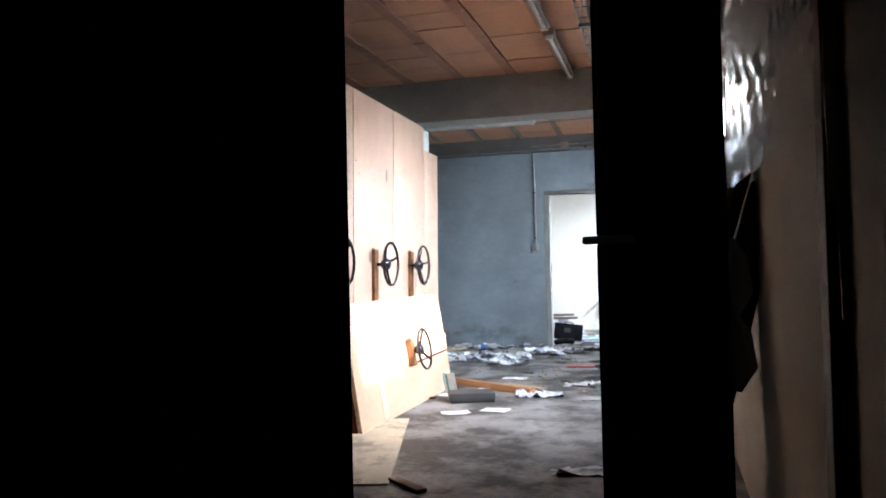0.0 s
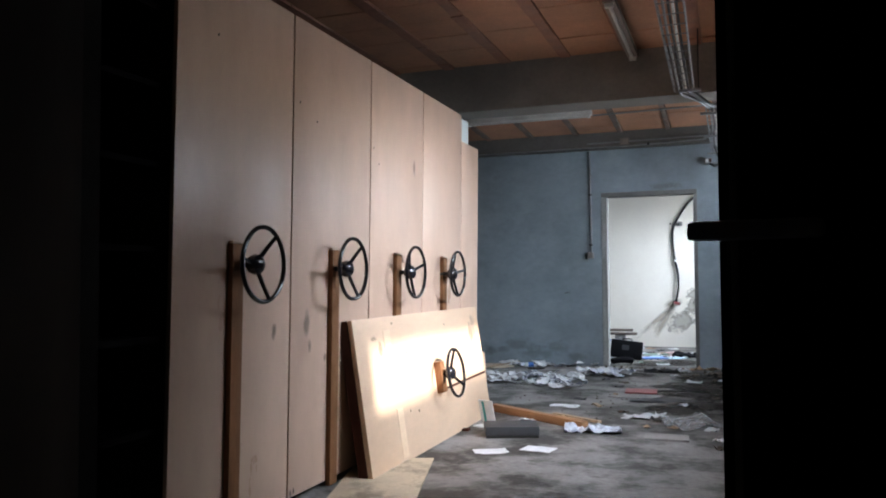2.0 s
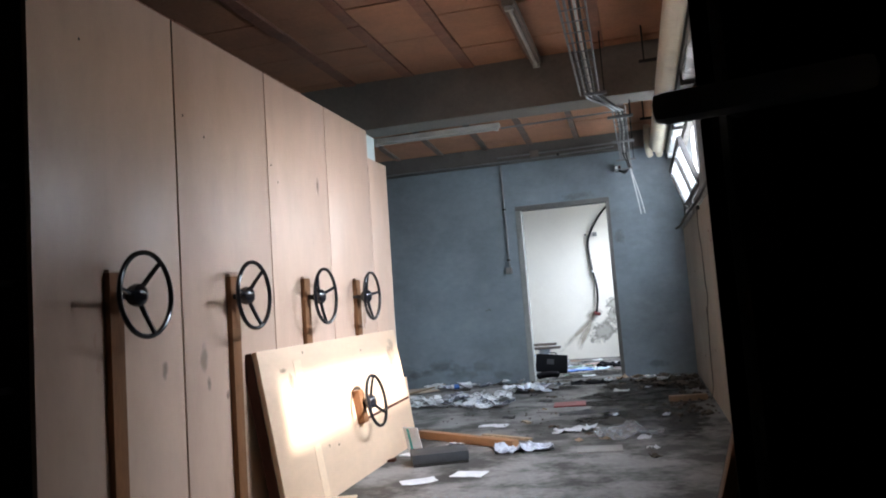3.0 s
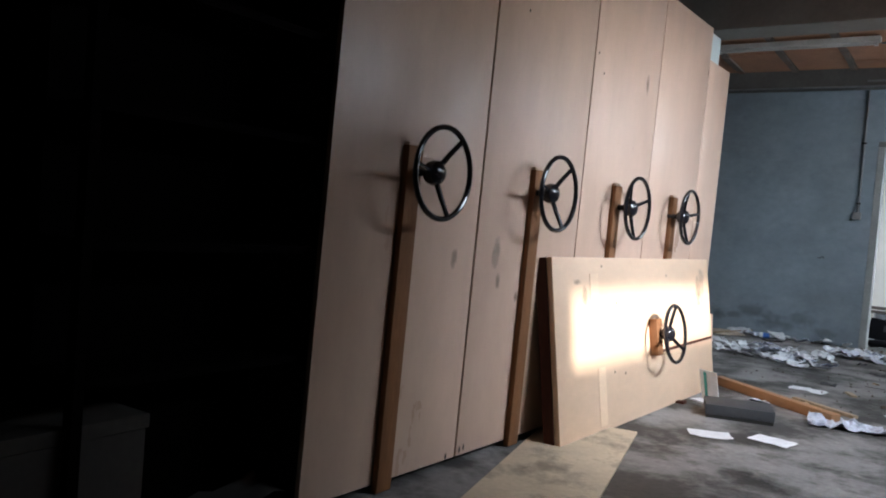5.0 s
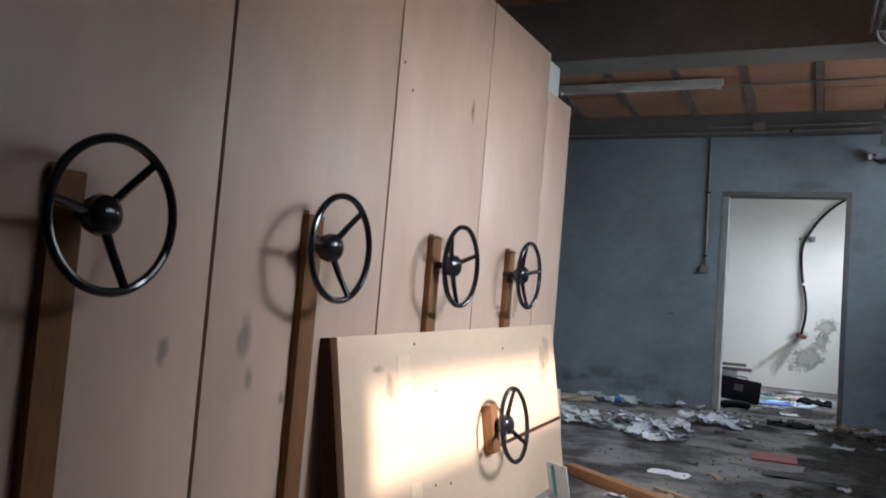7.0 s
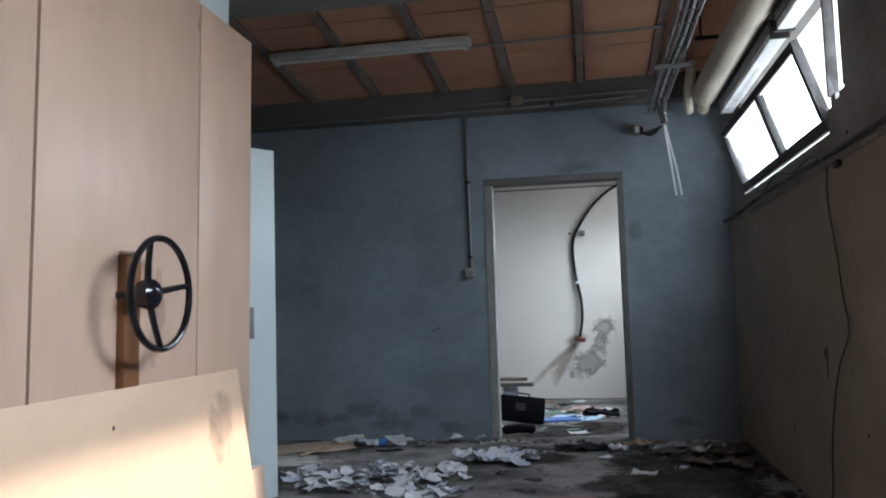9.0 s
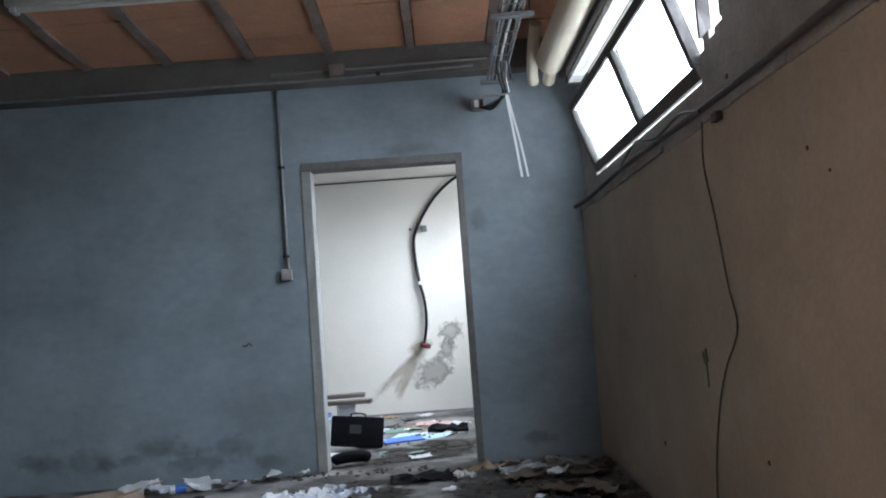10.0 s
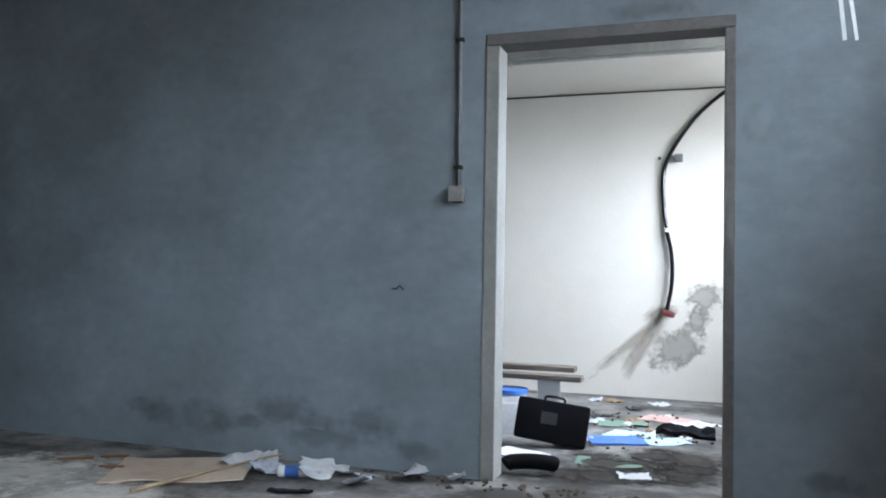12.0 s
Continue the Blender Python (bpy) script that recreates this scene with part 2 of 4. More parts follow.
def structure(name, bm, material, label, category, smooth=0.0):
    ob = part(name, bm, material, None, label, smooth)
    return tagged(ob, label, category, "", "structure")


def box(bm, x0, y0, z0, x1, y1, z1, bevel=0.0, m=None):
    vs = [bm.verts.new((x, y, z)) for z in (z0, z1) for x, y in ((x0, y0), (x1, y0), (x1, y1), (x0, y1))]
    fs = [bm.faces.new([vs[i] for i in f]) for f in ((3, 2, 1, 0), (4, 5, 6, 7), (0, 1, 5, 4), (1, 2, 6, 5), (2, 3, 7, 6), (3, 0, 4, 7))]
    if m is not None:
        bmesh.ops.transform(bm, matrix=m, verts=vs)
    if bevel:
        es = list({e for f in fs for e in f.edges})
        bmesh.ops.bevel(bm, geom=es, offset=bevel, segments=2, affect="EDGES", profile=0.6)
    return bm


def new_box(*a, **k):
    return box(bmesh.new(), *a, **k)


def tube(points, radius, sides=10, closed=False, bm=None, cap=True):
    """A round bar along a line of points."""
    bm = bm or bmesh.new()
    pts = [Vector(p) for p in points]
    rings, n = [], len(pts)
    up = None
    for i, p in enumerate(pts):
        a, b = pts[(i - 1) % n] if closed or i else p, pts[(i + 1) % n] if closed or i < n - 1 else p
        d = (b - a).normalized()
        if up is None:
            up = d.orthogonal().normalized()
        up = (up - d * up.dot(d)).normalized()
        side = d.cross(up)
        r = radius[i] if isinstance(radius, (list, tuple)) else radius
        rings.append([bm.verts.new(p + (up * math.cos(k * 2 * math.pi / sides) + side * math.sin(k * 2 * math.pi / sides)) * r) for k in range(sides)])
    for i in range(n if closed else n - 1):
        r0, r1 = rings[i], rings[(i + 1) % n]
        for k in range(sides):
            bm.faces.new((r0[k], r0[(k + 1) % sides], r1[(k + 1) % sides], r1[k]))
    if cap and not closed:
        bm.faces.new(rings[0][::-1])
        bm.faces.new(rings[-1])
    return bm


def smooth_line(points, steps=6):
    """Points along a smooth line through the given ones."""
    p = [Vector(q) for q in points]
    p = [p[0] * 2 - p[1], *p, p[-1] * 2 - p[-2]]
    out = []
    for i in range(1, len(p) - 2):
        for k in range(steps):
            t = k / steps
            out.append(0.5 * (2 * p[i] + (p[i + 1] - p[i - 1]) * t + (2 * p[i - 1] - 5 * p[i] + 4 * p[i + 1] - p[i + 2]) * t * t
                              + (3 * p[i] - p[i - 1] - 3 * p[i + 1] + p[i + 2]) * t ** 3))
    return out + [p[-2]]


def sheet(w, d, lift=0.01, crumple=0.0, n=9, seed=0, thick=0.002, ragged=0.0):
    """A sheet of paper or board, bent and crumpled."""
    bm = bmesh.new()
    rnd = random.Random(seed)
    ox = Vector((rnd.uniform(0, 90), rnd.uniform(0, 90), 0))
    top, low = [], []
    for i in range(n):
        for j in range(n):
            u, v = i / (n - 1) - 0.5, j / (n - 1) - 0.5
            q = Vector((u * w, v * d, 0))
            k = q * (2.2 / max(w, d)) + ox
            h = max(0.0, noise.noise(k * 1.3) * lift + abs(noise.noise(k * 3.1)) * crumple * 1.4 + abs(noise.noise(k * 6.5)) * crumple * 0.2)
            sh = crumple * 0.5
            q += Vector((noise.noise(k * 2 + Vector((7, 0, 0))) * sh, noise.noise(k * 2 + Vector((0, 9, 0))) * sh, 0))
            if ragged and (i in (0, n - 1) or j in (0, n - 1)):
                q += Vector((rnd.uniform(-1, 1) * ragged, rnd.uniform(-1, 1) * ragged, 0))
            low.append(bm.verts.new((q.x, q.y, h)))
            top.append(bm.verts.new((q.x, q.y, h + thick)))
    at = lambda g, i, j: g[i * n + j]
    for i in range(n - 1):
        for j in range(n - 1):
            bm.faces.new((at(top, i, j), at(top, i + 1, j), at(top, i + 1, j + 1), at(top, i, j + 1)))
            bm.faces.new((at(low, i, j + 1), at(low, i + 1, j + 1), at(low, i + 1, j), at(low, i, j)))
    rim = [(i, 0) for i in range(n)] + [(n - 1, j) for j in range(1, n)] + [(i, n - 1) for i in range(n - 2, -1, -1)] + [(0, j) for j in range(n - 2, 0, -1)]
    for a, b in zip(rim, rim[1:] + rim[:1]):
        bm.faces.new((at(low, *a), at(low, *b), at(top, *b), at(top, *a)))
    return bm


def blob(cx, cy, r, n=28, seed=0, rough=0.35, sx=1.0, sy=1.0, plane="xz", thick=0.003, film=False):
    """A flat patch with an uneven outline, for a stain on a wall."""
    bm = bmesh.new()
    ring = []
    for i in range(n):
        a = 2 * math.pi * i / n
        q = r * (1 + rough * noise.noise(Vector((math.cos(a) * 1.7 + seed * 7.3, math.sin(a) * 1.7, seed))) * 1.6)
        ring.append((cx + math.cos(a) * q * sx, cy + math.sin(a) * q * sy))
    f = bm.faces.new([bm.verts.new({"xz": (u, 0, v), "yz": (0, u, v), "xy": (u, v, 0)}[plane]) for u, v in ring])
    up = {"xz": Vector((0, -thick, 0)), "yz": Vector((-thick, 0, 0)), "xy": Vector((0, 0, thick))}[plane]
    if film:                              # a stain soaked into the surface has no body
        bmesh.ops.translate(bm, vec=up, verts=list(bm.verts))
        return bm
    ext = bmesh.ops.extrude_face_region(bm, geom=[f])
    bmesh.ops.translate(bm, vec=up, verts=[g for g in ext["geom"] if isinstance(g, bmesh.types.BMVert)])
    return bm


# ---------------------------------------------------------------- the setting
X_E, Y_N, Y_P = 1.12, 12.0, 2.5          # window wall, far wall, partition with the doorway
CEIL = 3.16

structure("floor", new_box(-4.6, -2.2, -0.2, X_E + 0.2, 15.3, 0.0), CONCRETE, "dirty dark grey concrete floor with damp stains", "floor")

# far wall, with the doorway
bm = new_box(-4.4, Y_N, 0, -0.89, Y_N + 0.16, CEIL)
box(bm, 0.27, Y_N, 0, X_E + 0.2, Y_N + 0.16, CEIL)
box(bm, -0.89, Y_N, 2.215, 0.27, Y_N + 0.16, CEIL)
structure("wall_north", bm, BLUE_WALL, "grey-blue painted wall with worn patches around a doorway", "wall")
bm = new_box(-0.908, Y_N - 0.006, 0, -0.836, Y_N + 0.155, 2.172, bevel=0.008)
structure("trim_1", bm, JAMB, "worn pale painted door jamb without a door", "door jamb")
bm = new_box(0.228, Y_N - 0.004, 0, 0.276, Y_N + 0.155, 2.172, bevel=0.008)
structure("trim_2", bm, DARK_JAMB, "rough grey plaster door jamb", "door jamb")
bm = new_box(-0.908, Y_N - 0.005, 2.173, 0.276, Y_N + 0.155, 2.232, bevel=0.008)
structure("trim_3", bm, DARK_JAMB, "rough grey plaster lintel over doorway", "lintel")

# window wall: lower part, ledge, upper part round the openings
OPEN = ((5.06, 7.35, 1.90, 2.34), (9.1, 11.53, 1.91, 2.62), (12.7, 14.5, 1.93, 2.4))
structure("wall_east", new_box(X_E, -2.2, 0, X_E + 0.2, 15.3, 1.74), BEIGE_WALL, "stained beige plastered wall below the windows", "wall")
bm = bmesh.new()
ys = -2.2
for y0, y1, z0, z1 in OPEN:
    box(bm, X_E + 0.03, ys, 1.74, X_E + 0.09, y0, CEIL)
    box(bm, X_E + 0.03, y0, 1.74, X_E + 0.09, y1, z0)
    box(bm, X_E + 0.03, y0, z1, X_E + 0.09, y1, CEIL)
    ys = y1
box(bm, X_E + 0.03, ys, 1.74, X_E + 0.09, 15.3, CEIL)
for y, w, z in ((9.1, 0.09, 2.075), (9.19, 0.06, 2.05), (9.25, 0.07, 2.085), (9.32, 0.055, 2.03)):    # ragged filling under the narrow pane
    box(bm, X_E + 0.034, y, 1.91, X_E + 0.086, y + w, z)
structure("wall_east_upper", bm, GREY_PLASTER, "rough grey plaster wall band around high windows", "wall")

structure("wall_west", new_box(-4.6, -2.2, 0, -4.4, 15.3, CEIL), UNLIT_WALL, "dark wall behind the shelving", "wall")
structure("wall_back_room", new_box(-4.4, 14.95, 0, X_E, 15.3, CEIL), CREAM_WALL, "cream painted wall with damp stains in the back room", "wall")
structure("wall_corridor_end", new_box(-4.4, -2.2, 0, X_E, -2.0, CEIL), UNLIT_WALL, "dark wall closing the corridor", "wall")
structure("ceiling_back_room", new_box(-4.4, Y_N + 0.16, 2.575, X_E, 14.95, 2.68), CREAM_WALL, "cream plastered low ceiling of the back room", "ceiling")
structure("ceiling_corridor", new_box(-4.4, -2.0, 2.6, X_E, Y_P - 0.06, 2.7), UNLIT_WALL, "dark low ceiling of the entrance corridor", "ceiling")
structure("roof", new_box(-4.6, -2.2, CEIL + 0.06, X_E + 0.2, 15.3, CEIL + 0.3), BEAM, "concrete roof slab", "roof")

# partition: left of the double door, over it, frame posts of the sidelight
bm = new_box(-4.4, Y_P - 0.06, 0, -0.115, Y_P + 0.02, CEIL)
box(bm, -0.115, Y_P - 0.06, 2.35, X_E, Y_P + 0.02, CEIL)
structure("wall_partition", bm, UNLIT_WALL, "dark partition wall with an entrance doorway", "wall")
bm = new_box(1.082, Y_P - 0.06, 0, X_E - 0.002, Y_P + 0.02, 2.35, bevel=0.004)
structure("trim_4", bm, DARK_BROWN, "dark frame post beside the entrance", "door frame")
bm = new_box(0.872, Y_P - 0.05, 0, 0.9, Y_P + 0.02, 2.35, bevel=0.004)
structure("trim_8", bm, UNLIT_BLACK, "dark slim post between the door and the sidelight", "door frame")

# ceiling: clay slabs between mortar ribs, in one mesh
bm = bmesh.new()
rib_faces = []


def bay(y0, y1, ribs, w, z_rib, off, slope=0.0, rib_mat=1):
    before = len(bm.verts)
    for a, b in zip(ribs, ribs[1:]):
        y, k = y0 + off, 0
        edges = [y0]
        while y < y1:
            edges.append(y)
            y += 0.40
        edges.append(y1)
        for p, q in zip(edges, edges[1:]):
            if q - p < 0.03:
                continue
            dz = random.uniform(-0.006, 0.006)
            box(bm, a + w / 2, p + 0.0035, CEIL + dz, b - w / 2, q - 0.0035, CEIL + 0.05)
    first = len(bm.faces)
    for r in ribs[1:-1]:
        y = y0
        while y < y1:
            q = min(y1, y + random.uniform(0.35, 0.8))
            box(bm, r - w / 2 + random.uniform(0, 0.012), y, z_rib + random.uniform(-0.008, 0.008), r + w / 2 - random.uniform(0, 0.012), q - 0.004, CEIL + 0.05)
            y = q
    bm.faces.ensure_lookup_table()
    rib_faces.extend((k, rib_mat) for k in range(first, len(bm.faces)))
    bm.verts.ensure_lookup_table()
    for v in bm.verts[before:]:
        v.co.z -= (v.co.y - y0) * slope


bay(2.55, 8.85, [-4.4, -3.57, -2.99, -2.42, -1.86, -1.30, -0.737, -0.17, 0.40, 0.97, 1.15], 0.11, CEIL - 0.012, 0.15, rib_mat=2)
bm.faces.index_update()
bay(9.2, 11.8, [-4.4, -3.5, -2.92, -2.34, -1.77, -1.18, -0.62, -0.04, 0.53, 1.08, 1.15], 0.075, CEIL - 0.018, 0.3, 0.068)
box(bm, -4.4, 2.5, CEIL + 0.052, X_E + 0.03, 12.0, CEIL + 0.058)
bm.faces.index_update()
bm.faces.ensure_lookup_table()
for i, k in rib_faces:
    bm.faces[i].material_index = k
for f in bm.faces[-6:]:
    f.material_index = 1
ceiling = structure("ceiling", bm, TERRACOTTA, "terracotta hollow-block ceiling with mortar ribs", "ceiling")
ceiling.data.materials.append(MORTAR)
ceiling.data.materials.append(RIB_RED)

structure("trim_5", new_box(-4.4, 8.85, 2.72, X_E + 0.03, 9.2, CEIL + 0.05, bevel=0.012), BEAM, "stained concrete ceiling beam", "beam")
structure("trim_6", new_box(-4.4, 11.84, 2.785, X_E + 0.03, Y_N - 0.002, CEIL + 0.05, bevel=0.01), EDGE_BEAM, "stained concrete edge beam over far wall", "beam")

# ---------------------------------------------------------------- windows


def tilted(x0, z0, lean):
    """The pose of a sash hinged at its lower edge."""
    return Matrix.Translation((x0, 0, z0)) @ Matrix.Rotation(radians(-lean), 4, "Y")


def hopper(name, y0, y1, z0, h, lean, bars, label):
    w = thing(name, (0, 0, 0), label, "window")
    w["kind"] = "structure"
    m = tilted(X_E + 0.05, z0, lean)
    part("bottom_rail", new_box(-0.02, y0, 0, 0.02, y1, 0.06, bevel=0.004, m=m), FRAME_PAINT_BACKLIT, w)
    part("top_rail", new_box(-0.02, y0, h - 0.045, 0.02, y1, h, bevel=0.004, m=m), FRAME_PAINT_BACKLIT, w)
    spans = [y0, *bars, y1]
    for i, b in enumerate(spans):
        wide = 0.036 if 0 < i < len(spans) - 1 else 0.022
        c = min(max(b, y0 + wide), y1 - wide)
        part("bar", new_box(-0.024, c - wide, 0.06, 0.024, c + wide, h - 0.045, bevel=0.004, m=m), FRAME_PAINT_BACKLIT, w)
    for a, b in zip(spans, spans[1:]):
        p = part("pane", new_box(-0.002, a + 0.03, 0.062, 0.002, b - 0.03, h - 0.047, m=m), GLASS, w)
        p.visible_shadow = False
    return w


hopper("window_1", 9.38, 11.52, 1.935, 0.49, 18, (10.30,), "high hopper window tilted inward with flaking frame")
w2 = thing("window_2", (0, 0, 0), "high empty window opening with thin frame", "window")
w2["kind"] = "structure"
for a in ((5.06, 1.90, 5.085, 2.34), (7.325, 1.90, 7.35, 2.34), (5.085, 1.90, 7.325, 1.912), (5.085, 2.325, 7.325, 2.34)):
    part("frame_bar", new_box(X_E + 0.05, a[0], a[1], X_E + 0.08, a[2], a[3], bevel=0.003), FRAME_PAINT_BACKLIT, w2)
w3 = thing("window_3", (0, 0, 0), "narrow fixed pane beside the tilted window", "window")
w3["kind"] = "structure"
part("frame_bar", new_box(X_E + 0.032, 9.345, 2.09, X_E + 0.085, 9.372, 2.62, bevel=0.004), FRAME_PAINT_BACKLIT, w3)
part("frame_bar", new_box(X_E + 0.032, 9.1, 2.09, X_E + 0.085, 9.125, 2.62, bevel=0.004), FRAME_PAINT_BACKLIT, w3)

# added glowing panels: close behind far windows, blocking sun; distant beyond the open one
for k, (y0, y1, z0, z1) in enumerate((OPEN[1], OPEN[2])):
    structure("backdrop_%d" % (k + 1), new_box(X_E + 0.26, y0 - 0.3, z0 - 0.25, X_E + 0.267, y1 + 0.3, z1 + 0.35), DAYLIGHT_GLOW, "plain white glowing panel added close outside a window as daylight", "backdrop")
structure("backdrop_3", new_box(2.5, 60, -5, 60, 60.1, 45), DAYLIGHT_GLOW, "plain white glowing panel added in the distance as daylight", "backdrop")

# uneven ledge with its conduit and loose wires
bm = bmesh.new()
y = -1.9
while y < 11.9:
    q = min(12.0 - 0.01, y + random.uniform(0.15, 0.5))
    box(bm, X_E - random.uniform(0.004, 0.02), y, 1.735 + random.uniform(-0.012, 0.0), X_E + 0.031, q, 1.752 + random.uniform(0, 0.012))
    y = q
structure("trim_7", bm, GREY_PLASTER, "broken plaster ledge under the windows", "ledge")
c = thing("conduit", (X_E - 0.03, 0, 1.76), "grey conduit running along the ledge", "conduit")
part("pipe", tube(smooth_line([(0.015, 2.6, 0.03), (0.01, 5, 0.025), (0.0, 7.0, 0.03), (0.012, 9.0, 0.02), (0.0, 10.5, 0.03), (-0.02, 11.5, -0.005), (-0.06, 11.76, -0.02)], 5), 0.014, 8), FRAME_PAINT_BACKLIT, c)
part("loose_wire", tube(smooth_line([(-0.02, 9.2, 0.0), (0, 9.5, 0.06), (-0.02, 9.8, 0.03), (-0.03, 10.1, 0.08), (-0.02, 10.5, 0.03)], 6), 0.006, 6), CABLE, c)
b = thing("junction_box", (X_E - 0.035, 9.12, 1.72), "small grey junction box with wires on the ledge", "junction box")
part("body", new_box(0.005, -0.03, -0.02, 0.03, 0.03, 0.014, bevel=0.005), FRAME_PAINT_BACKLIT, b)
c = thing("hanging_cable", (X_E - 0.012, 9.29, 0.0), "thin black cable hanging down the beige wall", "cable")
part("cable", tube(smooth_line([(0.0, 0.0, 1.74), (-0.006, 0.01, 1.57), (0.0, -0.04, 1.36), (-0.004, -0.115, 1.11), (0.0, -0.155, 0.95), (-0.003, -0.01, 0.80), (0.0, 0.115, 0.64), (0.0, 0.22, 0.40), (0.0, 0.28, 0.12), (-0.03, 0.30, 0.008)]), 0.0036, 7), OLD_CABLE, c)
c = thing("hanging_cable", (X_E - 0.015, 6.35, 0.0), "thin wire painted over on the beige wall", "cable")
part("cable", tube(smooth_line([(0, 0, 1.75), (-0.008, 0.02, 1.5), (0, 0.03, 1.2), (-0.008, 0.08, 1.0), (0, 0.1, 0.85)]), 0.0016, 6), WALL_WIRE, c)
c = thing("hanging_cable", (X_E - 0.015, 7.6, 0.0), "thin wire painted over on the beige wall", "cable")
part("cable", tube(smooth_line([(0, 0, 1.75), (-0.01, 0.2, 1.6), (0, 0.3, 1.35), (-0.008, 0.05, 1.2), (0, -0.1, 0.95), (0, 0.2, 0.6), (0, 0.3, 0.2)]), 0.0016, 6), WALL_WIRE, c)

# ---------------------------------------------------------------- mobile shelving


def steering_wheel(parent, at, spokes, r=0.166):
    """A wheel whose axle runs along x."""
    c = Vector(at)
    rim = part("steering_wheel", tube([c + Vector((0, math.cos(a) * r, math.sin(a) * r)) for a in np.linspace(0, 2 * math.pi, 44, endpoint=False)], 0.0108, 10, closed=True), BLACK, parent, "glossy black plastic wheel")
    back = Vector((-0.036, 0, 0))
    hub = tube([c + back + Vector((x, 0, 0)) for x in (-0.045, -0.03, -0.008, 0.012, 0.024, 0.031)], [0.024, 0.04, 0.047, 0.044, 0.032, 0.012], 24)
    part("hub", hub, BLACK, rim)
    for a in spokes:
        d = Vector((0, math.cos(radians(a)), math.sin(radians(a))))
        part("spoke", tube([c + back + d * 0.035, c + back * 0.62 + d * 0.09, c + d * (r - 0.006)], [0.0115, 0.0105, 0.0095], 8), BLACK, rim)
    part("shaft", tube([c + Vector((-0.15, 0, 0)), c + Vector((-0.07, 0, 0))], 0.014, 12), DARK_METAL, parent)
    return rim


PX = -1.465                               # face of the end panels


LEAN_X, LEAN_Y = 0.012, 0.012           # the row has tipped a little forwards and along the wall


def tipped(ob):
    """Leans a mesh with the row, its foot staying where it is."""
    ob.data.transform(Matrix(((1, 0, LEAN_X, 0), (0, 1, LEAN_Y, 0), (0, 0, 1, 0), (0, 0, 0, 1))))
    return ob


def shelving_unit(y0, y1, top, wheel_y=None, post_y=0, spokes=(), body=DARK_METAL, body_top=None, label="", panel=True, gap=0.012, wheel_z=1.187, inset=0.012):
    u = thing("mobile_shelving_unit", (PX, y0, 0), label, "shelving unit", "row of mobile shelving units")
    w = y1 - y0
    body_top = body_top or top
    tipped(part("body", new_box(-2.2, 0.012, 0.06, -0.03 - (0.03 if inset > 0.05 else 0), w - inset, body_top, bevel=0.004), body, u))
    part("plinth", new_box(-2.2, 0.05, 0.003, -0.06, w - 0.05, 0.06), DARK_METAL, u)
    if panel:
        tipped(part("end_panel", new_box(-0.022, gap / 2, 0.03, 0, w - gap / 2, top, bevel=0.002), BEECH, u))
    if wheel_y:
        yy, pp = wheel_y - y0, post_y - y0
        tipped(part("post", new_box(0.001, pp - 0.042, 0.004, 0.03, pp + 0.042, 1.292, bevel=0.005), BROWN_WOOD, u, "brown wooden chain cover"))
        tipped(part("post_cap", new_box(0.001, pp - 0.036, 1.2925, 0.024, pp + 0.036, 1.304, bevel=0.003), BEECH, u, "bare pale upper edge of the cover"))
        steering_wheel(u, (0.157, yy, wheel_z), spokes)
    return u


SMUDGE = mat("handled_veneer", (0.34, 0.27, 0.22), 0.42, var=0.06, scale=8, bump=0.02, alpha=0.5, soft=(0, 1, 1), spec=0.35)
SMUDGE_WORN = mat("handled_worn_veneer", (0.40, 0.31, 0.24), 0.4, var=0.06, scale=8, bump=0.0, alpha=0.36, soft=(0, 1, 1))
J = (4.295, 5.21, 6.135, 7.025, 7.90, 8.36)
TXT = "beech-veneered mobile shelving unit with a black steering wheel"
shelving_unit(J[0], J[1], 2.49, 4.755, 4.712, (52, 172, 285), label=TXT, gap=0.016, wheel_z=1.197)
shelving_unit(J[1], J[2], 2.49, 5.645, 5.645, (50, 170, 290), label=TXT)
shelving_unit(J[2], J[3], 2.49, 6.568, 6.54, (20, 135, 262), label=TXT, wheel_z=1.174)
shelving_unit(J[3], J[4], 2.49, 7.42, 7.44, (10, 112, 268), PALE_METAL, 2.49, wheel_z=1.168, label="end shelving unit with beech panel and pale steel side")
shelving_unit(J[4], J[5], 2.274, body=PALE_METAL, body_top=2.505, inset=0.10, label="narrow lower shelving unit with a plain beech panel")

for k, (y, z, r, sx) in enumerate(((5.42, 0.91, 0.05, 0.8), (5.45, 0.77, 0.032, 0.8), (5.10, 0.87, 0.04, 0.7), (5.62, 0.70, 0.02, 0.8), (6.9, 1.9, 0.05, 0.5))):
    t = thing("smudge", (PX + 0.0003 + LEAN_X * z, -0.03, 0), "grey hand smudge on the beech veneer", "stain")
    part("patch", blob(y, z, r * 1.35, seed=50 + k, sx=sx, sy=1.3, plane="yz", thick=-0.0012, film=True), SMUDGE, t)
for y, z in ((5.33, 0.055), (5.36, 0.06), (5.23, 0.045)):
    t = thing("keyhole", (PX + 0.0012, -0.09, 0), "small dark hole at the panel's foot", "hole")
    part("hole", blob(y, z, 0.008, n=10, sx=0.8, sy=1.6, plane="yz", thick=-0.001), DARK_METAL, t)

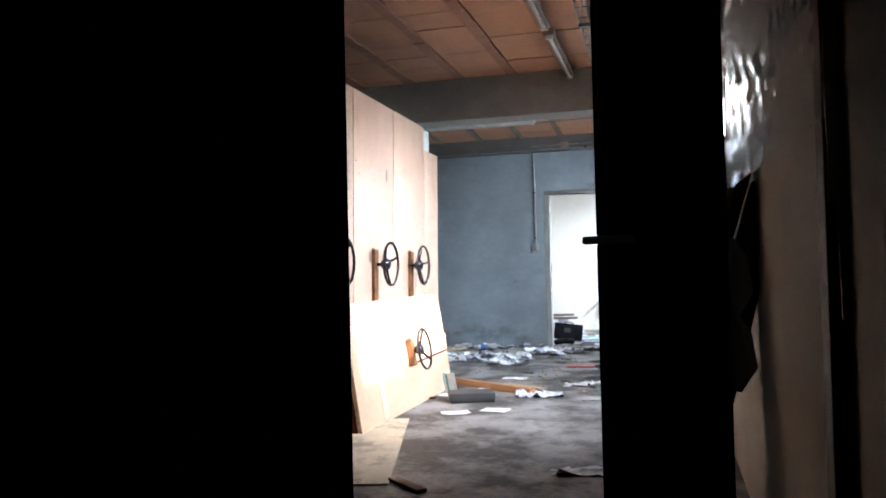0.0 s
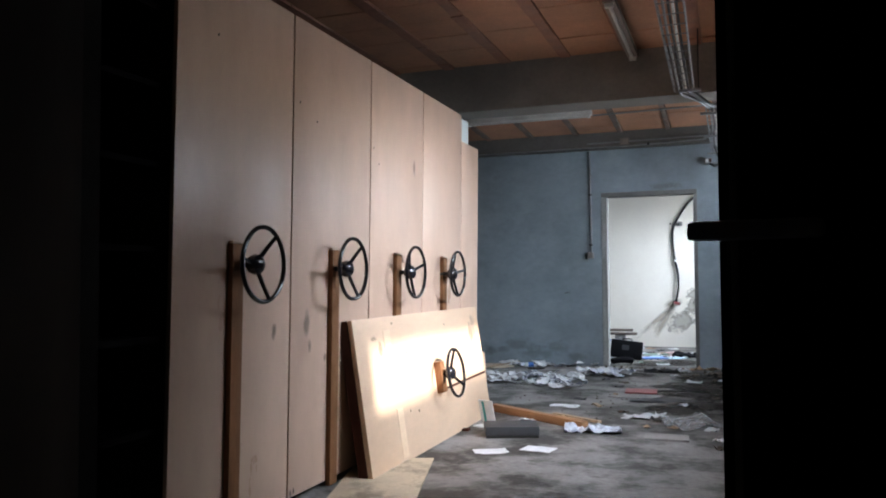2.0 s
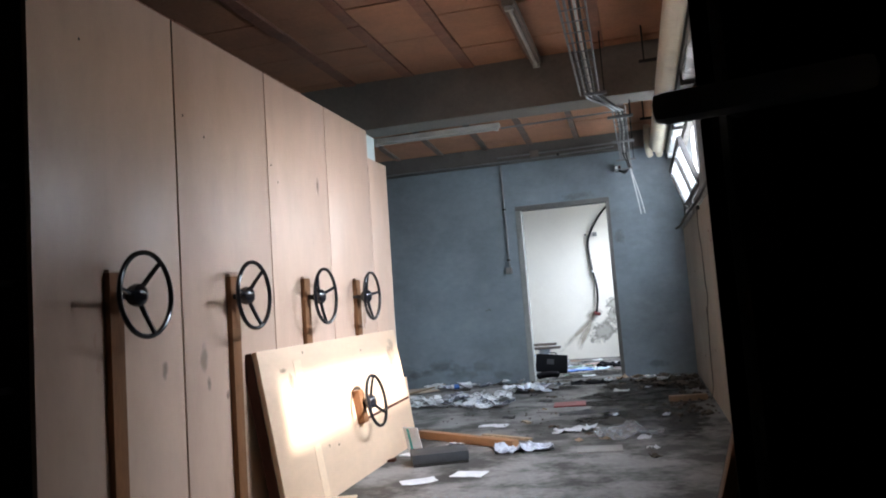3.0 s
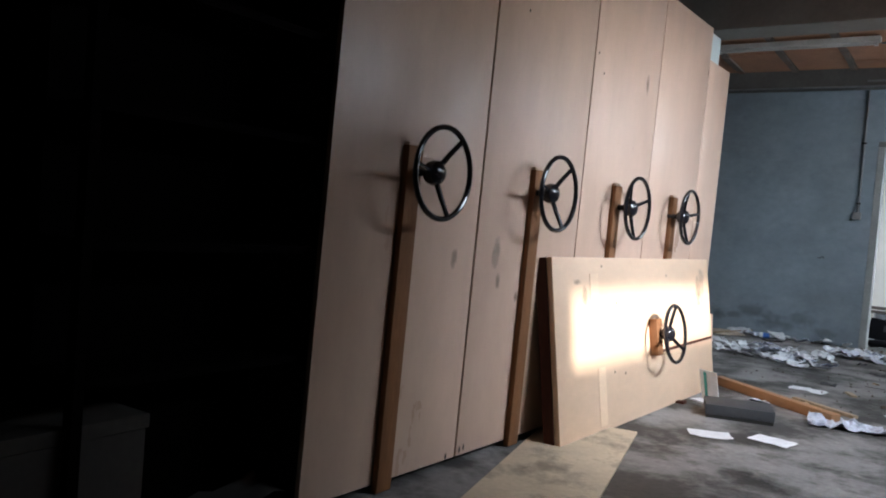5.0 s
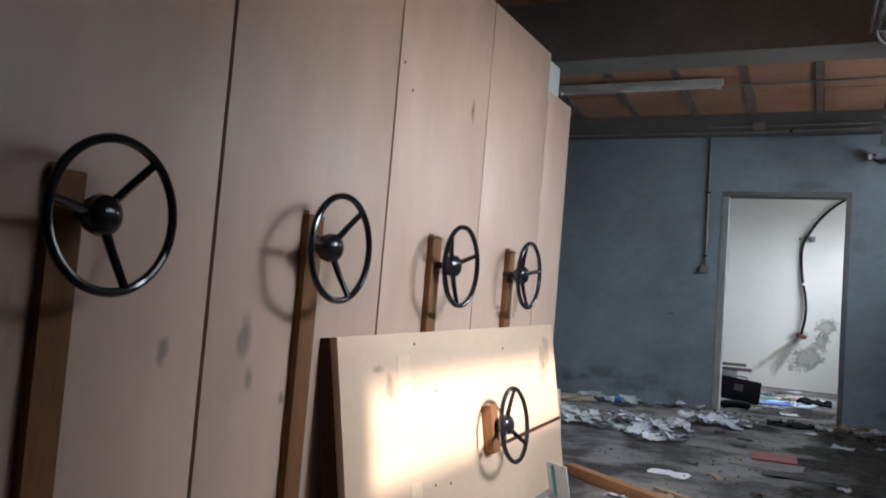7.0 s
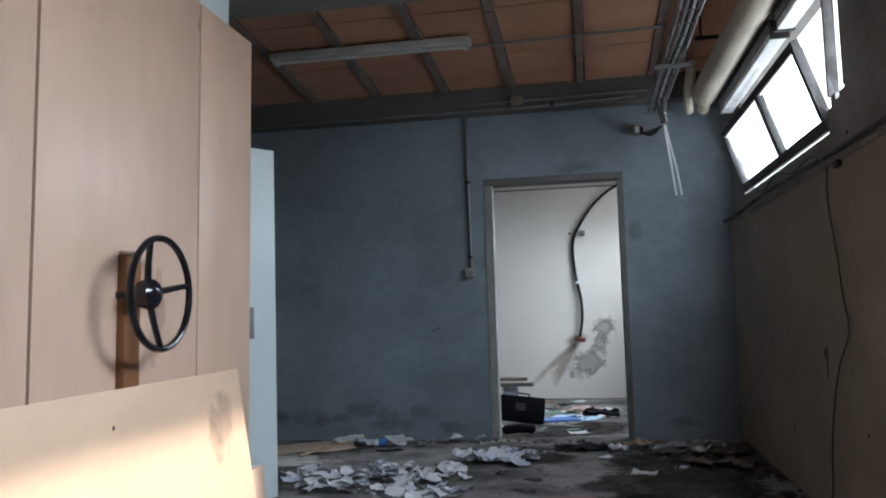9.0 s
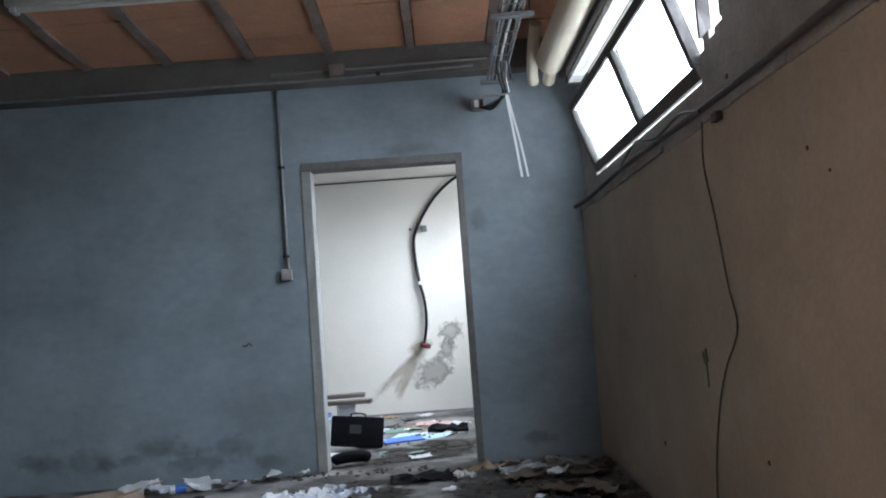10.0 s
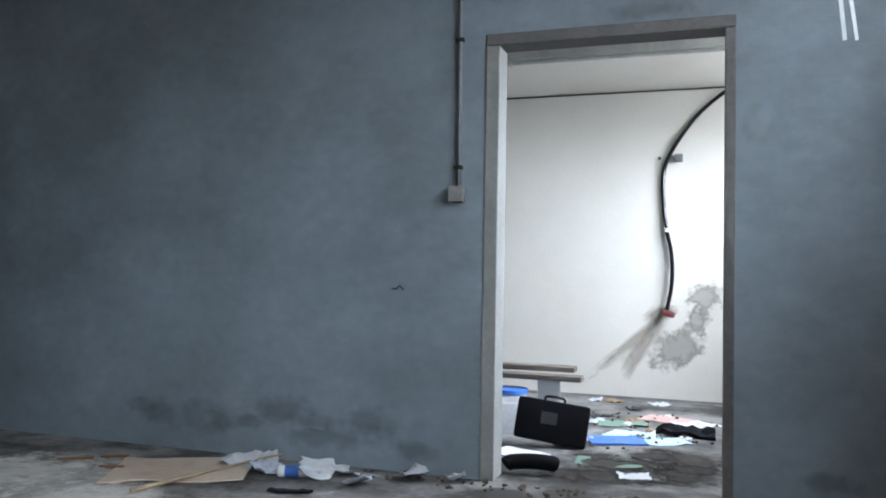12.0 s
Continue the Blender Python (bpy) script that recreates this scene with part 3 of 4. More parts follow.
for y, z in ((5.30, 2.05), (5.48, 1.98), (6.28, 1.86), (6.20, 1.95), (4.6, 2.2)):
    t = thing("screw_hole", (PX + 0.0012 + LEAN_X * z, 0, 0), "tiny dark screw hole in the veneer", "hole", "screw holes in the veneer")
    part("hole", blob(y, z, 0.006, n=10, plane="yz", thick=-0.001), DARK_METAL, t)

# open shelving whose end panel has come off
u = thing("open_shelving_unit", (PX, 3.49, 0), "dark open shelving unit that lost its end panel", "shelving unit")
for yy in (0.02, 0.86):
    for xx in (-0.06, -2.15):
        part("upright", new_box(xx, yy, 0, xx + 0.04, yy + 0.03, 2.45), UNLIT_BLACK, u)
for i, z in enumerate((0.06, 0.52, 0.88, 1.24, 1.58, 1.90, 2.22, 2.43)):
    part("shelf", new_box(-2.15, 0.05, z, -0.045, 0.86, z + 0.025), UNLIT_BLACK, u)
# sheets added so the unit's unlit depth stays black
part("back_sheet", new_box(-2.1, 0.05, 0.0, -0.30, 0.07, 2.43), UNLIT_BLACK, u)
part("end_sheet", new_box(-0.32, 0.07, 0.03, -0.30, 0.86, 2.43), UNLIT_BLACK, u)
t = thing("cardboard_box", (-1.66, 3.55, 0.085), "dusty grey cardboard box on the lowest shelf", "box", turn=(0, 0, 3))
part("carton", new_box(-0.30, -0.46, 0.0, 0.14, 0.2, 0.30, bevel=0.008), DUSTY_GREY, t)
part("lid", new_box(-0.305, -0.465, 0.301, 0.146, 0.206, 0.342, bevel=0.006), DUSTY_GREY, t)
t = thing("paper_sheet", (-1.57, 4.05, 0.086), "grey dusty paper hanging over the lowest shelf", "paper", turn=(0, 0, 4))
part("sheet", sheet(0.16, 0.46, 0.03, 0.02, seed=4, thick=0.003), DUSTY_GREY, t)

# the fallen end panel, leaning on the others
LEAN = 8.5
fp = thing("fallen_end_panel", (-1.258, 5.785, 0.0), "fallen beech end panel with wheel leaning against the units", "panel", turn=(0, -LEAN, 0))
part("panel", new_box(-0.03, 0, 0.0, 0.0, 2.33, 0.905, bevel=0.003), BEECH_WORN, fp)
part("back_frame", new_box(-0.085, -0.006, 0.0, -0.031, 0.05, 0.905), DARK_BROWN, fp)
part("back_frame", new_box(-0.055, 2.20, 0.02, -0.031, 2.28, 0.88), DARK_BROWN, fp)
part("post", new_box(0.001, 1.17, 0.33, 0.05, 1.255, 0.545, bevel=0.004), BROWN_WOOD, fp, "broken stub of brown chain cover")
part("groove", new_box(-0.001, 1.306, 0.332, 0.0035, 2.328, 0.35, m=Matrix.Translation((0, 1.31, 0.34)) @ Matrix.Rotation(radians(0.8), 4, "X") @ Matrix.Translation((0, -1.31, -0.34))), DARK_BROWN, fp, "dark slot across the panel")
steering_wheel(fp, (0.14, 1.225, 0.455), (80, 205, 320), 0.166)
for yy, zz, ww, hh in ((0.45, 0.03, 0.09, 0.30), (0.40, 0.62, 0.10, 0.2)):
    part("patch", new_box(0.0002, yy, zz, 0.0022, yy + ww, zz + hh), PALE_PATCH, fp, "paler bare patch in the veneer")
part("stain", blob(2.16, 0.74, 0.13, seed=61, sx=0.9, sy=1.2, plane="yz", thick=-0.0012, n=36, film=True), SMUDGE_WORN, fp, "grey worn stain")
part("stain", blob(0.25, 0.78, 0.035, seed=63, sx=1.6, sy=0.7, plane="yz", thick=-0.0012, film=True), SMUDGE_WORN, fp, "grey worn stain")
part("stain", blob(2.08, 0.66, 0.10, seed=66, sx=0.7, sy=1.6, plane="yz", thick=-0.0014, n=36, film=True), SMUDGE_WORN, fp, "grey worn stain")
part("stain", blob(0.33, 0.70, 0.05, seed=67, sx=0.8, sy=1.5, plane="yz", thick=-0.0014, film=True), SMUDGE_WORN, fp, "grey worn stain")
part("scuff", tube([(0.0008, 0.22 + 0.05 * math.cos(a), 0.79 + 0.03 * math.sin(a)) for a in np.linspace(0.4, 4.6, 14)], 0.0022, 5), SMUDGE_WORN, fp, "curved scuff mark")
part("scuff", tube([(0.0008, 1.30 + 0.03 * math.cos(a), 0.83 + 0.02 * math.sin(a)) for a in np.linspace(1.0, 6.0, 14)], 0.0022, 5), SMUDGE_WORN, fp, "curved scuff mark")
part("wedge", new_box(-0.01, 1.55, -0.018, 0.05, 1.61, 0.012, bevel=0.003), DARK_BROWN, fp, "dark wooden wedge under the panel's edge")
for y, z in ((0.55, 0.86), (0.72, 0.66), (1.5, 0.80), (0.66, 0.29), (0.80, 0.27)):
    part("screw_hole", blob(y, z, 0.006, n=10, plane="yz", thick=-0.0016), DARK_METAL, fp)
t = thing("wood_block", (-1.33, 8.12, 0), "short beech board standing behind fallen panel", "board", turn=(0, -4, 0))
part("board", new_box(-0.03, -0.4, 0.0, 0.0, 0.17, 0.50, bevel=0.003), BEECH, t)

# ---------------------------------------------------------------- steel cupboard
t = thing("metal_cupboard", (-2.377, 8.912, 0), "pale blue-grey enamelled steel cupboard with a slot handle", "cupboard", turn=(0, 0, -35))
part("body", new_box(-0.5, 0, 0.05, -0.022, 0.9, 2.085, bevel=0.004), PALE_METAL, t)
part("plinth", new_box(-0.48, 0.02, 0, -0.05, 0.88, 0.05), DARK_METAL, t)
part("door", new_box(-0.02, 0.004, 0.06, 0, 0.446, 2.08, bevel=0.003), PALE_METAL, t)
d = part("door", new_box(-0.02, 0.454, 0.06, 0, 0.896, 2.08, bevel=0.003), PALE_METAL, t)
part("handle", new_box(0.001, 0.715, 0.97, 0.012, 0.745, 1.15, bevel=0.003), GALV, d, "grey slot handle")

# ---------------------------------------------------------------- entrance
# the narrow leaf, standing ajar, and the wide leaf, open towards the corridor
d = thing("door_1", (0.876, 2.482, 0), "dark narrow door leaf standing slightly ajar", "door", turn=(0, 0, -14))
d["kind"] = "structure"
part("leaf", new_box(-0.252, -0.02, 0.01, -0.004, 0.02, 2.3, bevel=0.004), UNLIT_BLACK, d)
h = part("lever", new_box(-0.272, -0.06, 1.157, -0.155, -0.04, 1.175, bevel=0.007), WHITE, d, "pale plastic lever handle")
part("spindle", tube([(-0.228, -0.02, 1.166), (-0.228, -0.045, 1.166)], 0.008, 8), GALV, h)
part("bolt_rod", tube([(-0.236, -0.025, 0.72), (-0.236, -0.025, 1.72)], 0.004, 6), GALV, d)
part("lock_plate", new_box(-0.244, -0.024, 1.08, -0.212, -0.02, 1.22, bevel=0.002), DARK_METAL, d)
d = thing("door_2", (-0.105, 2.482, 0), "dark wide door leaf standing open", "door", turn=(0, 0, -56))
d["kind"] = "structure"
part("leaf", new_box(0.004, -0.04, 0.01, 0.725, 0, 2.3, bevel=0.004), UNLIT_BLACK, d)
part("edge_lipping", new_box(0.7255, -0.038, 0.012, 0.7325, -0.002, 2.298), UNLIT_BLACK, d, "dark wooden edge lipping")
t = thing("plastic_film", (0.9, Y_P - 0.075, 0), "torn rippled plastic film hung in the sidelight", "plastic film")


def film_sheet(x0, x1, lows, top=2.34, cols=44, rows=110):
    """A hanging sheet with upright ripples; lows gives its lower edge from side to side."""
    bm = bmesh.new()
    grid = []
    for i in range(rows):
        for j in range(cols):
            u, v = j / (cols - 1), i / (rows - 1)
            low = np.interp(u, [k / (len(lows) - 1) for k in range(len(lows))], lows)
            q = Vector((x0 + u * (x1 - x0), 0, low + (top - low) * v))
            q.y = 0.012 * noise.noise(q * 6) + 0.0055 * noise.noise(Vector((q.x * 46, 3, q.z * 17))) + 0.002 * noise.noise(Vector((q.x * 110, 9, q.z * 60)))
            grid.append(bm.verts.new(q))
    for i in range(rows - 1):
        for j in range(cols - 1):
            bm.faces.new((grid[i * cols + j], grid[i * cols + j + 1], grid[(i + 1) * cols + j + 1], grid[(i + 1) * cols + j]))
    ext = bmesh.ops.extrude_face_region(bm, geom=list(bm.faces))
    for v in [g for g in ext["geom"] if isinstance(g, bmesh.types.BMVert)]:
        wave = noise.noise(Vector((v.co.x * 75, 1, v.co.z * 30))) + 0.6 * noise.noise(Vector((v.co.x * 150, 5, v.co.z * 90)))
        v.co.y += 0.003 + 0.0011 * wave
    return bm


part("film", film_sheet(0.0, 0.186, (1.255, 1.30, 1.345, 1.392)), FILM, t, smooth=80)
part("flap", film_sheet(0.187, 0.215, (1.225, 1.22), cols=8), FILM_GREY, t, "greyed dusty flap of film", smooth=80)
part("flap", film_sheet(0.2, 0.218, (0.995, 0.98), cols=6, top=1.3), FILM_GREY, t, "greyed dusty flap of film", smooth=80).location.y = -0.014
for z, ww in ((1.08, 0.05), (0.93, 0.06)):
    k = thing("paper_scrap", (0.905, Y_P - 0.075, z - 0.08), "white scrap of paper caught on the frame", "paper")
    part("sheet", tube([(0, 0, 0.16), (0.01, 0, 0.12), (0.016, 0.004, 0.05), (0.004, 0, 0.0)], [0.004, ww * 0.36, ww * 0.45, 0.006], 6), PAPER, k)


def leaning_board(xb, y0, w, thick, length, lean, material, label, name="leaning_board"):
    t = thing(name, (xb, y0, 0), label, "board", "boards leaning on the wall", (0, lean, 0))
    part("board", new_box(0, 0, 0.012, thick, w, length, bevel=0.004), material, t)
    return t


BOARDS = "dark brown stained board leaning against the beige wall"
k = leaning_board(0.556, 4.02, 0.13, 0.034, 1.9, 16.8, DARK_BROWN, BOARDS)
part("edge_strip", new_box(-0.009, -0.012, 0.3, 0.022, 0.05, 1.19, bevel=0.003), BROWN_WOOD, k)
part("edge_strip", new_box(-0.009, -0.012, 1.24, 0.022, 0.05, 1.89, bevel=0.003), BROWN_WOOD, k)
leaning_board(0.593, 4.0, 0.13, 0.02, 1.84, 16.8, EDGE_WOOD, "pale plywood board leaning between dark boards")
leaning_board(0.617, 4.03, 0.13, 0.05, 1.76, 16.6, DARK_BROWN, BOARDS)
leaning_board(0.672, 4.01, 0.13, 0.008, 0.86, 16.4, EDGE_WOOD, "thin pale lath leaning between dark boards", "leaning_lath")
leaning_board(0.68, 4.06, 0.13, 0.055, 1.50, 16.6, DARK_BROWN, BOARDS)
leaning_board(0.76, 4.0, 0.13, 0.05, 1.32, 15.2, DARK_BROWN, BOARDS)
leaning_board(0.826, 4.04, 0.13, 0.045, 1.18, 14.0, DARK_BROWN, BOARDS)

# ---------------------------------------------------------------- under the ceiling


def batten(at, length, turn, material, label):
    t = thing("fluorescent_lamp", at, label, "ceiling lamp", turn=turn)
    part("housing", new_box(0, -0.045, 0.03, length, 0.045, 0.085, bevel=0.008), material, t)
    part("tube", tube([(0.05, 0, 0.018), (length - 0.05, 0, 0.018)], 0.014, 10), LAMP_WHITE, t)
    for x in (0.02, length - 0.055):
        part("end_cap", new_box(x, -0.03, 0.0, x + 0.035, 0.03, 0.03, bevel=0.004), LAMP_WHITE, t)
    for x in (0.25, length - 0.25):
        part("hanger", tube([(x, 0, 0.08), (x, 0, 0.115)], 0.006, 6), DARK_METAL, t)
    return t


batten((-2.30, 10.69, 2.955), 1.5, (0, 0, 0), LAMP_WHITE, "dusty white fluorescent batten lamp, switched off")
batten((-0.13, 7.30, 3.045), 1.52, (0, 0, 90), LAMP_BROWN, "brown dusty fluorescent batten lamp, switched off")
batten((-0.13, 5.60, 3.045), 1.52, (0, 0, 90), LAMP_BROWN, "brown dusty fluorescent batten lamp, switched off")

t = thing("cream_pipe", (0, 0, 0), "cream painted heating pipe under the ceiling", "pipe")
part("pipe", tube([(1.0, 2.6, 2.76), (0.955, 7.0, 2.745), (0.91, 11.55, 2.73)], 0.10, 20), CREAM_PIPE, t)
part("branch", tube(smooth_line([(0.80, 11.35, 2.92), (0.79, 11.5, 2.80), (0.80, 11.7, 2.70), (0.815, 11.8, 2.66)], 5), 0.04, 14), CREAM_PIPE, t)
part("branch", tube([(0.915, 11.5, 2.72), (0.925, 11.8, 2.66)], 0.045, 14), CREAM_PIPE, t)
for y in (4.0, 6.2, 8.4, 10.6):
    part("bracket", new_box(0.72, y, 2.85, 1.14, y + 0.03, 2.87), DARK_METAL, t)
    part("hanger", tube([(0.76, y + 0.015, 2.86), (0.76, y + 0.015, 3.15)], 0.007, 6), DARK_METAL, t)

for y0, y1 in ((3.2, 4.7), (4.8, 6.3), (6.42, 7.95), (8.05, 9.65), (9.75, 11.5)):
    t = thing("strip_lamp", (1.045, y0, 2.57), "dusty strip lamp with ribbed clear cover, off", "strip lamp", "strip lamps along the windows")
    part("housing", new_box(-0.05, 0, 0.02, 0.05, y1 - y0, 0.075, bevel=0.006), GALV, t)
    part("cover", new_box(-0.045, 0.02, -0.03, 0.045, y1 - y0 - 0.02, 0.019, bevel=0.012), DIFFUSER, t)
    for k in range(2):
        part("end_cap", new_box(-0.052, k * (y1 - y0 - 0.02), -0.034, 0.052, k * (y1 - y0 - 0.02) + 0.02, 0.078, bevel=0.003), DARK_METAL, t)
    for y in (0.2, y1 - y0 - 0.2):
        part("bracket", new_box(0.05, y, 0.03, 0.085, y + 0.03, 0.05), DARK_METAL, t)
t = thing("rail", (1.0, 3.0, 2.66), "dark steel mounting rail above the strip lamps", "rail")
part("bar", new_box(-0.02, 0, -0.02, 0.02, 8.7, 0.02, bevel=0.003), DARK_METAL, t)

# cable tray: two straight runs joined by a step

def tray(x0, x1, y0, y1, z, label, dx=0.0):
    t = thing("cable_tray", (0, 0, 0), label, "cable tray", "cable trays")
    for x in (x0, x1):
        part("side_rail", tube([(x, y0, z), (x + dx, y1, z)], 0.006, 8), GALV, t)
        part("top_wire", tube([(x, y0, z + 0.05), (x + dx, y1, z + 0.05)], 0.004, 6), GALV, t)
    n = int((y1 - y0) / 0.2)
    for i in range(n + 1):
        y, s = y0 + i * (y1 - y0) / n, dx * i / n
        part("rung", tube([(x0 + s, y, z + 0.05), (x0 + s, y, z - 0.006), (x1 + s, y, z - 0.006), (x1 + s, y, z + 0.05)], 0.004, 6), GALV, t)
    for k, (f, mt) in enumerate(((0.25, GALV), (0.45, CABLE), (0.6, LAMP_WHITE), (0.75, CABLE))):
        x = x0 + (x1 - x0) * f
        part("cable", tube(smooth_line([(x, y0, z + 0.012), (x + dx * 0.3 + 0.012, y0 + (y1 - y0) * 0.33, z + 0.014), (x + dx * 0.6 - 0.01, y0 + (y1 - y0) * 0.66, z + 0.012), (x + dx, y1, z + 0.012)], 4), 0.009, 7), mt, t)
    for y in (y0 + 0.1, (y0 + y1) / 2, y1 - 0.1):
        part("bracket", new_box(x0 - 0.05, y, z - 0.03, x1 + 0.06 + dx, y + 0.03, z - 0.008), GALV, t)
        part("hanger", tube([(x1 + 0.04 + dx * (y - y0) / (y1 - y0), y + 0.015, z - 0.02), (x1 + 0.04 + dx * (y - y0) / (y1 - y0), y + 0.015, CEIL - 0.02)], 0.005, 6), DARK_METAL, t)
    return t


tray(0.33, 0.48, 3.0, 8.45, 2.66, "galvanised wire cable tray hung below the ceiling", -0.09)
tray(0.47, 0.58, 8.95, 11.55, 2.60, "galvanised wire cable tray with cables near far wall")
t = thing("cable_bundle", (0, 0, 0), "bundle of wires stepping between two cable trays", "cable")
for k in range(4):
    part("wire", tube(smooth_line([(0.27 + k * 0.03, 8.44, 2.67), (0.30 + k * 0.03, 8.60, 2.655 + 0.01 * k), (0.42 + k * 0.03, 8.78, 2.63 - 0.008 * k), (0.49 + k * 0.025, 8.96, 2.61)], 5), 0.008, 6), (GALV, CABLE)[k % 2], t)
t = thing("hanging_strips", (0, 0, 0), "two bare aluminium strips hanging from the cable tray", "metal strip")
part("strip", tube(smooth_line([(0.57, 11.34, 2.46), (0.585, 11.37, 2.35), (0.615, 11.42, 2.15), (0.645, 11.47, 1.93)], 4), 0.010, 4), ALU, t)
part("strip", tube(smooth_line([(0.575, 11.34, 2.46), (0.60, 11.37, 2.35), (0.65, 11.44, 2.15), (0.69, 11.5, 1.935)], 4), 0.009, 4), ALU, t)
t = thing("cable_drop", (0, 0, 0), "dark cables dropping from the tray to the junction box", "cable")
for k in range(3):
    part("wire", tube(smooth_line([(0.50 + 0.03 * k, 11.1, 2.61), (0.53 + 0.02 * k, 11.3, 2.55), (0.55 + 0.015 * k, 11.36, 2.47), (0.50, 11.65, 2.45 + 0.02 * k), (0.43 + 0.01 * k, 11.91, 2.53)], 5), 0.009, 6), (CABLE, CABLE, GALV)[k], t)
part("arm", new_box(0.40, 11.33, 2.452, 0.60, 11.35, 2.464), GALV, t)
t = thing("junction_box", (0.42, 11.93, 2.56), "opened junction box with frayed wires on the far wall", "junction box")
part("body", new_box(-0.045, -0.03, -0.04, 0.045, 0.068, 0.04, bevel=0.006), GALV, t)
part("terminal", new_box(-0.03, -0.042, -0.03, 0.0, -0.031, 0.02, bevel=0.003), WHITE, t)
part("terminal", new_box(0.008, -0.042, -0.03, 0.034, -0.031, 0.024, bevel=0.003), DARK_BROWN, t)

# conduits on the far wall
t = thing("wall_conduit", (-1.045, Y_N, 0), "grey conduit running down to a wall switch", "conduit")
part("pipe", tube([(0.01, -0.014, 1.47), (0.0, -0.014, 2.78)], 0.011, 8), GALV, t)
part("switch_box", new_box(-0.04, -0.045, 1.385, 0.04, -0.002, 1.465, bevel=0.008), GREY_PLASTER, t)
for z in (1.55, 2.2):
    part("clip", new_box(-0.018, -0.028, z, 0.026, -0.001, z + 0.02, bevel=0.003), DARK_METAL, t)
t = thing("wall_conduit", (0, 11.84, 2.79), "grey conduit along the edge beam", "conduit")
part("pipe", tube([(-3.9, -0.014, 0.0), (-0.5, -0.014, 0.005), (0.4, -0.014, 0.03)], 0.010, 8), GALV, t)
part("pipe", tube([(-1.05, -0.016, 0.06), (0.5, -0.016, 0.075)], 0.010, 8), GALV, t)
part("box", new_box(-0.63, -0.05, 0.02, -0.52, -0.001, 0.10, bevel=0.006), LAMP_BROWN, t)
part("clip", new_box(-0.30, -0.03, 0.0, -0.27, -0.001, 0.03, bevel=0.003), DARK_METAL, t)
t = thing("wall_conduit", (0, 11.0, CEIL - 0.17), "thin conduit crossing under the clay ceiling", "conduit")
part("pipe", tube([(-0.8, -0.25, 0.0), (0.55, -0.25, 0.02)], 0.010, 8), GALV, t)
t = thing("wall_hook", (-1.345, Y_N - 0.004, 0.94), "small bent wire hook on the wall", "hook")
part("wire", tube(smooth_line([(-0.05, 0, 0), (-0.02, -0.01, 0.0), (0.0, -0.02, 0.015), (0.02, -0.015, -0.005)], 4), 0.004, 6), CABLE, t)
t = thing("plaster_stain", (0, Y_N - 0.0005, 0), "repaired grey plaster patch over the doorway", "stain")
part("patch", blob(-0.12, 2.29, 0.16, seed=3, sx=1.7, sy=0.4, film=True), DAMP_BLUE, t)
t = thing("plaster_stain", (0, Y_N - 0.0005, 0), "repaired grey plaster patch beside the doorway", "stain")
part("patch", blob(0.37, 1.72, 0.12, seed=5, sx=0.7, sy=1.3, film=True), DAMP_BLUE, t)
t = thing("wall_stain", (X_E - 0.0005, 0, 0), "brown drip stain on the beige wall", "stain")
part("patch", blob(9.555, 0.82, 0.035, seed=8, sx=0.9, sy=0.9, plane="yz"), RUBBLE, t)
part("drip", new_box(-0.003, 9.538, 0.70, 0.0, 9.549, 0.82), RUBBLE, t)
for k, (y, z, r) in enumerate(((8.49, 1.47, 0.0065), (8.378, 1.388, 0.005), (10.3, 0.35, 0.012), (9.0, 0.5, 0.008), (9.1, 1.86, 0.011), (10.6, 1.2, 0.008))):
    t = thing("wall_hole", (X_E - 0.0005 + (0.03 if z > 1.75 else 0), 0, 0), "small dark chipped hole in the plaster", "hole")
    part("patch", blob(y, z, r, seed=20 + k, plane="yz", n=12), DARK_BROWN, t)

# ---------------------------------------------------------------- back room
t = thing("wall_stain", (0, 14.9495, 0), "grey damp stain where plaster fell off the wall", "stain")
for k, (name, x, z, half, high, angle, mt) in enumerate((("streak", -0.47, 0.45, 0.47, 0.17, 41, STREAK), ("streak", -0.36, 0.42, 0.42, 0.26, 57, STREAK), ("streak", -0.22, 0.72, 0.17, 0.7, 20, STREAK),
                                                        ("patch", -0.10, 0.45, 0.34, 0.6, 32, WET), ("patch", 0.05, 0.66, 0.18, 0.7, 60, WET), ("patch", 0.11, 0.85, 0.19, 0.8, 20, WET))):
    p = part(name, blob(0, 0, half, seed=11 + k, sy=high, n=44, rough=0.28, thick=0.0015 + 0.0006 * k, film=True), mt, t)
    p.matrix_local = pose(x, 0, z, 0, -angle, 0)
t = thing("hose", (0, 14.92, 0), "black flexible hose hanging to a red pipe stub", "hose")
part("hose", tube(smooth_line([(0.50, -0.3, 2.57), (0.38, -0.12, 2.56), (0.223, -0.03, 2.488), (0.04, 0.0, 2.33), (-0.109, 0.0, 2.119), (-0.195, 0.01, 1.95), (-0.215, 0.01, 1.80), (-0.205, 0.01, 1.6), (-0.18, 0.0, 1.404), (-0.148, 0.0, 1.25), (-0.134, -0.01, 1.098), (-0.138, -0.02, 0.95), (-0.16, -0.02, 0.82), (-0.175, -0.01, 0.75)]), 0.0165, 10), BLACK, t)
part("stub", tube([(-0.20, 0.03, 0.735), (-0.18, -0.05, 0.725), (-0.115, -0.06, 0.71)], 0.026, 10), COPPER, t, "red pipe stub with black mouth")
part("mouth", tube([(-0.116, -0.06, 0.71), (-0.109, -0.061, 0.708)], 0.021, 10), BLACK, t)
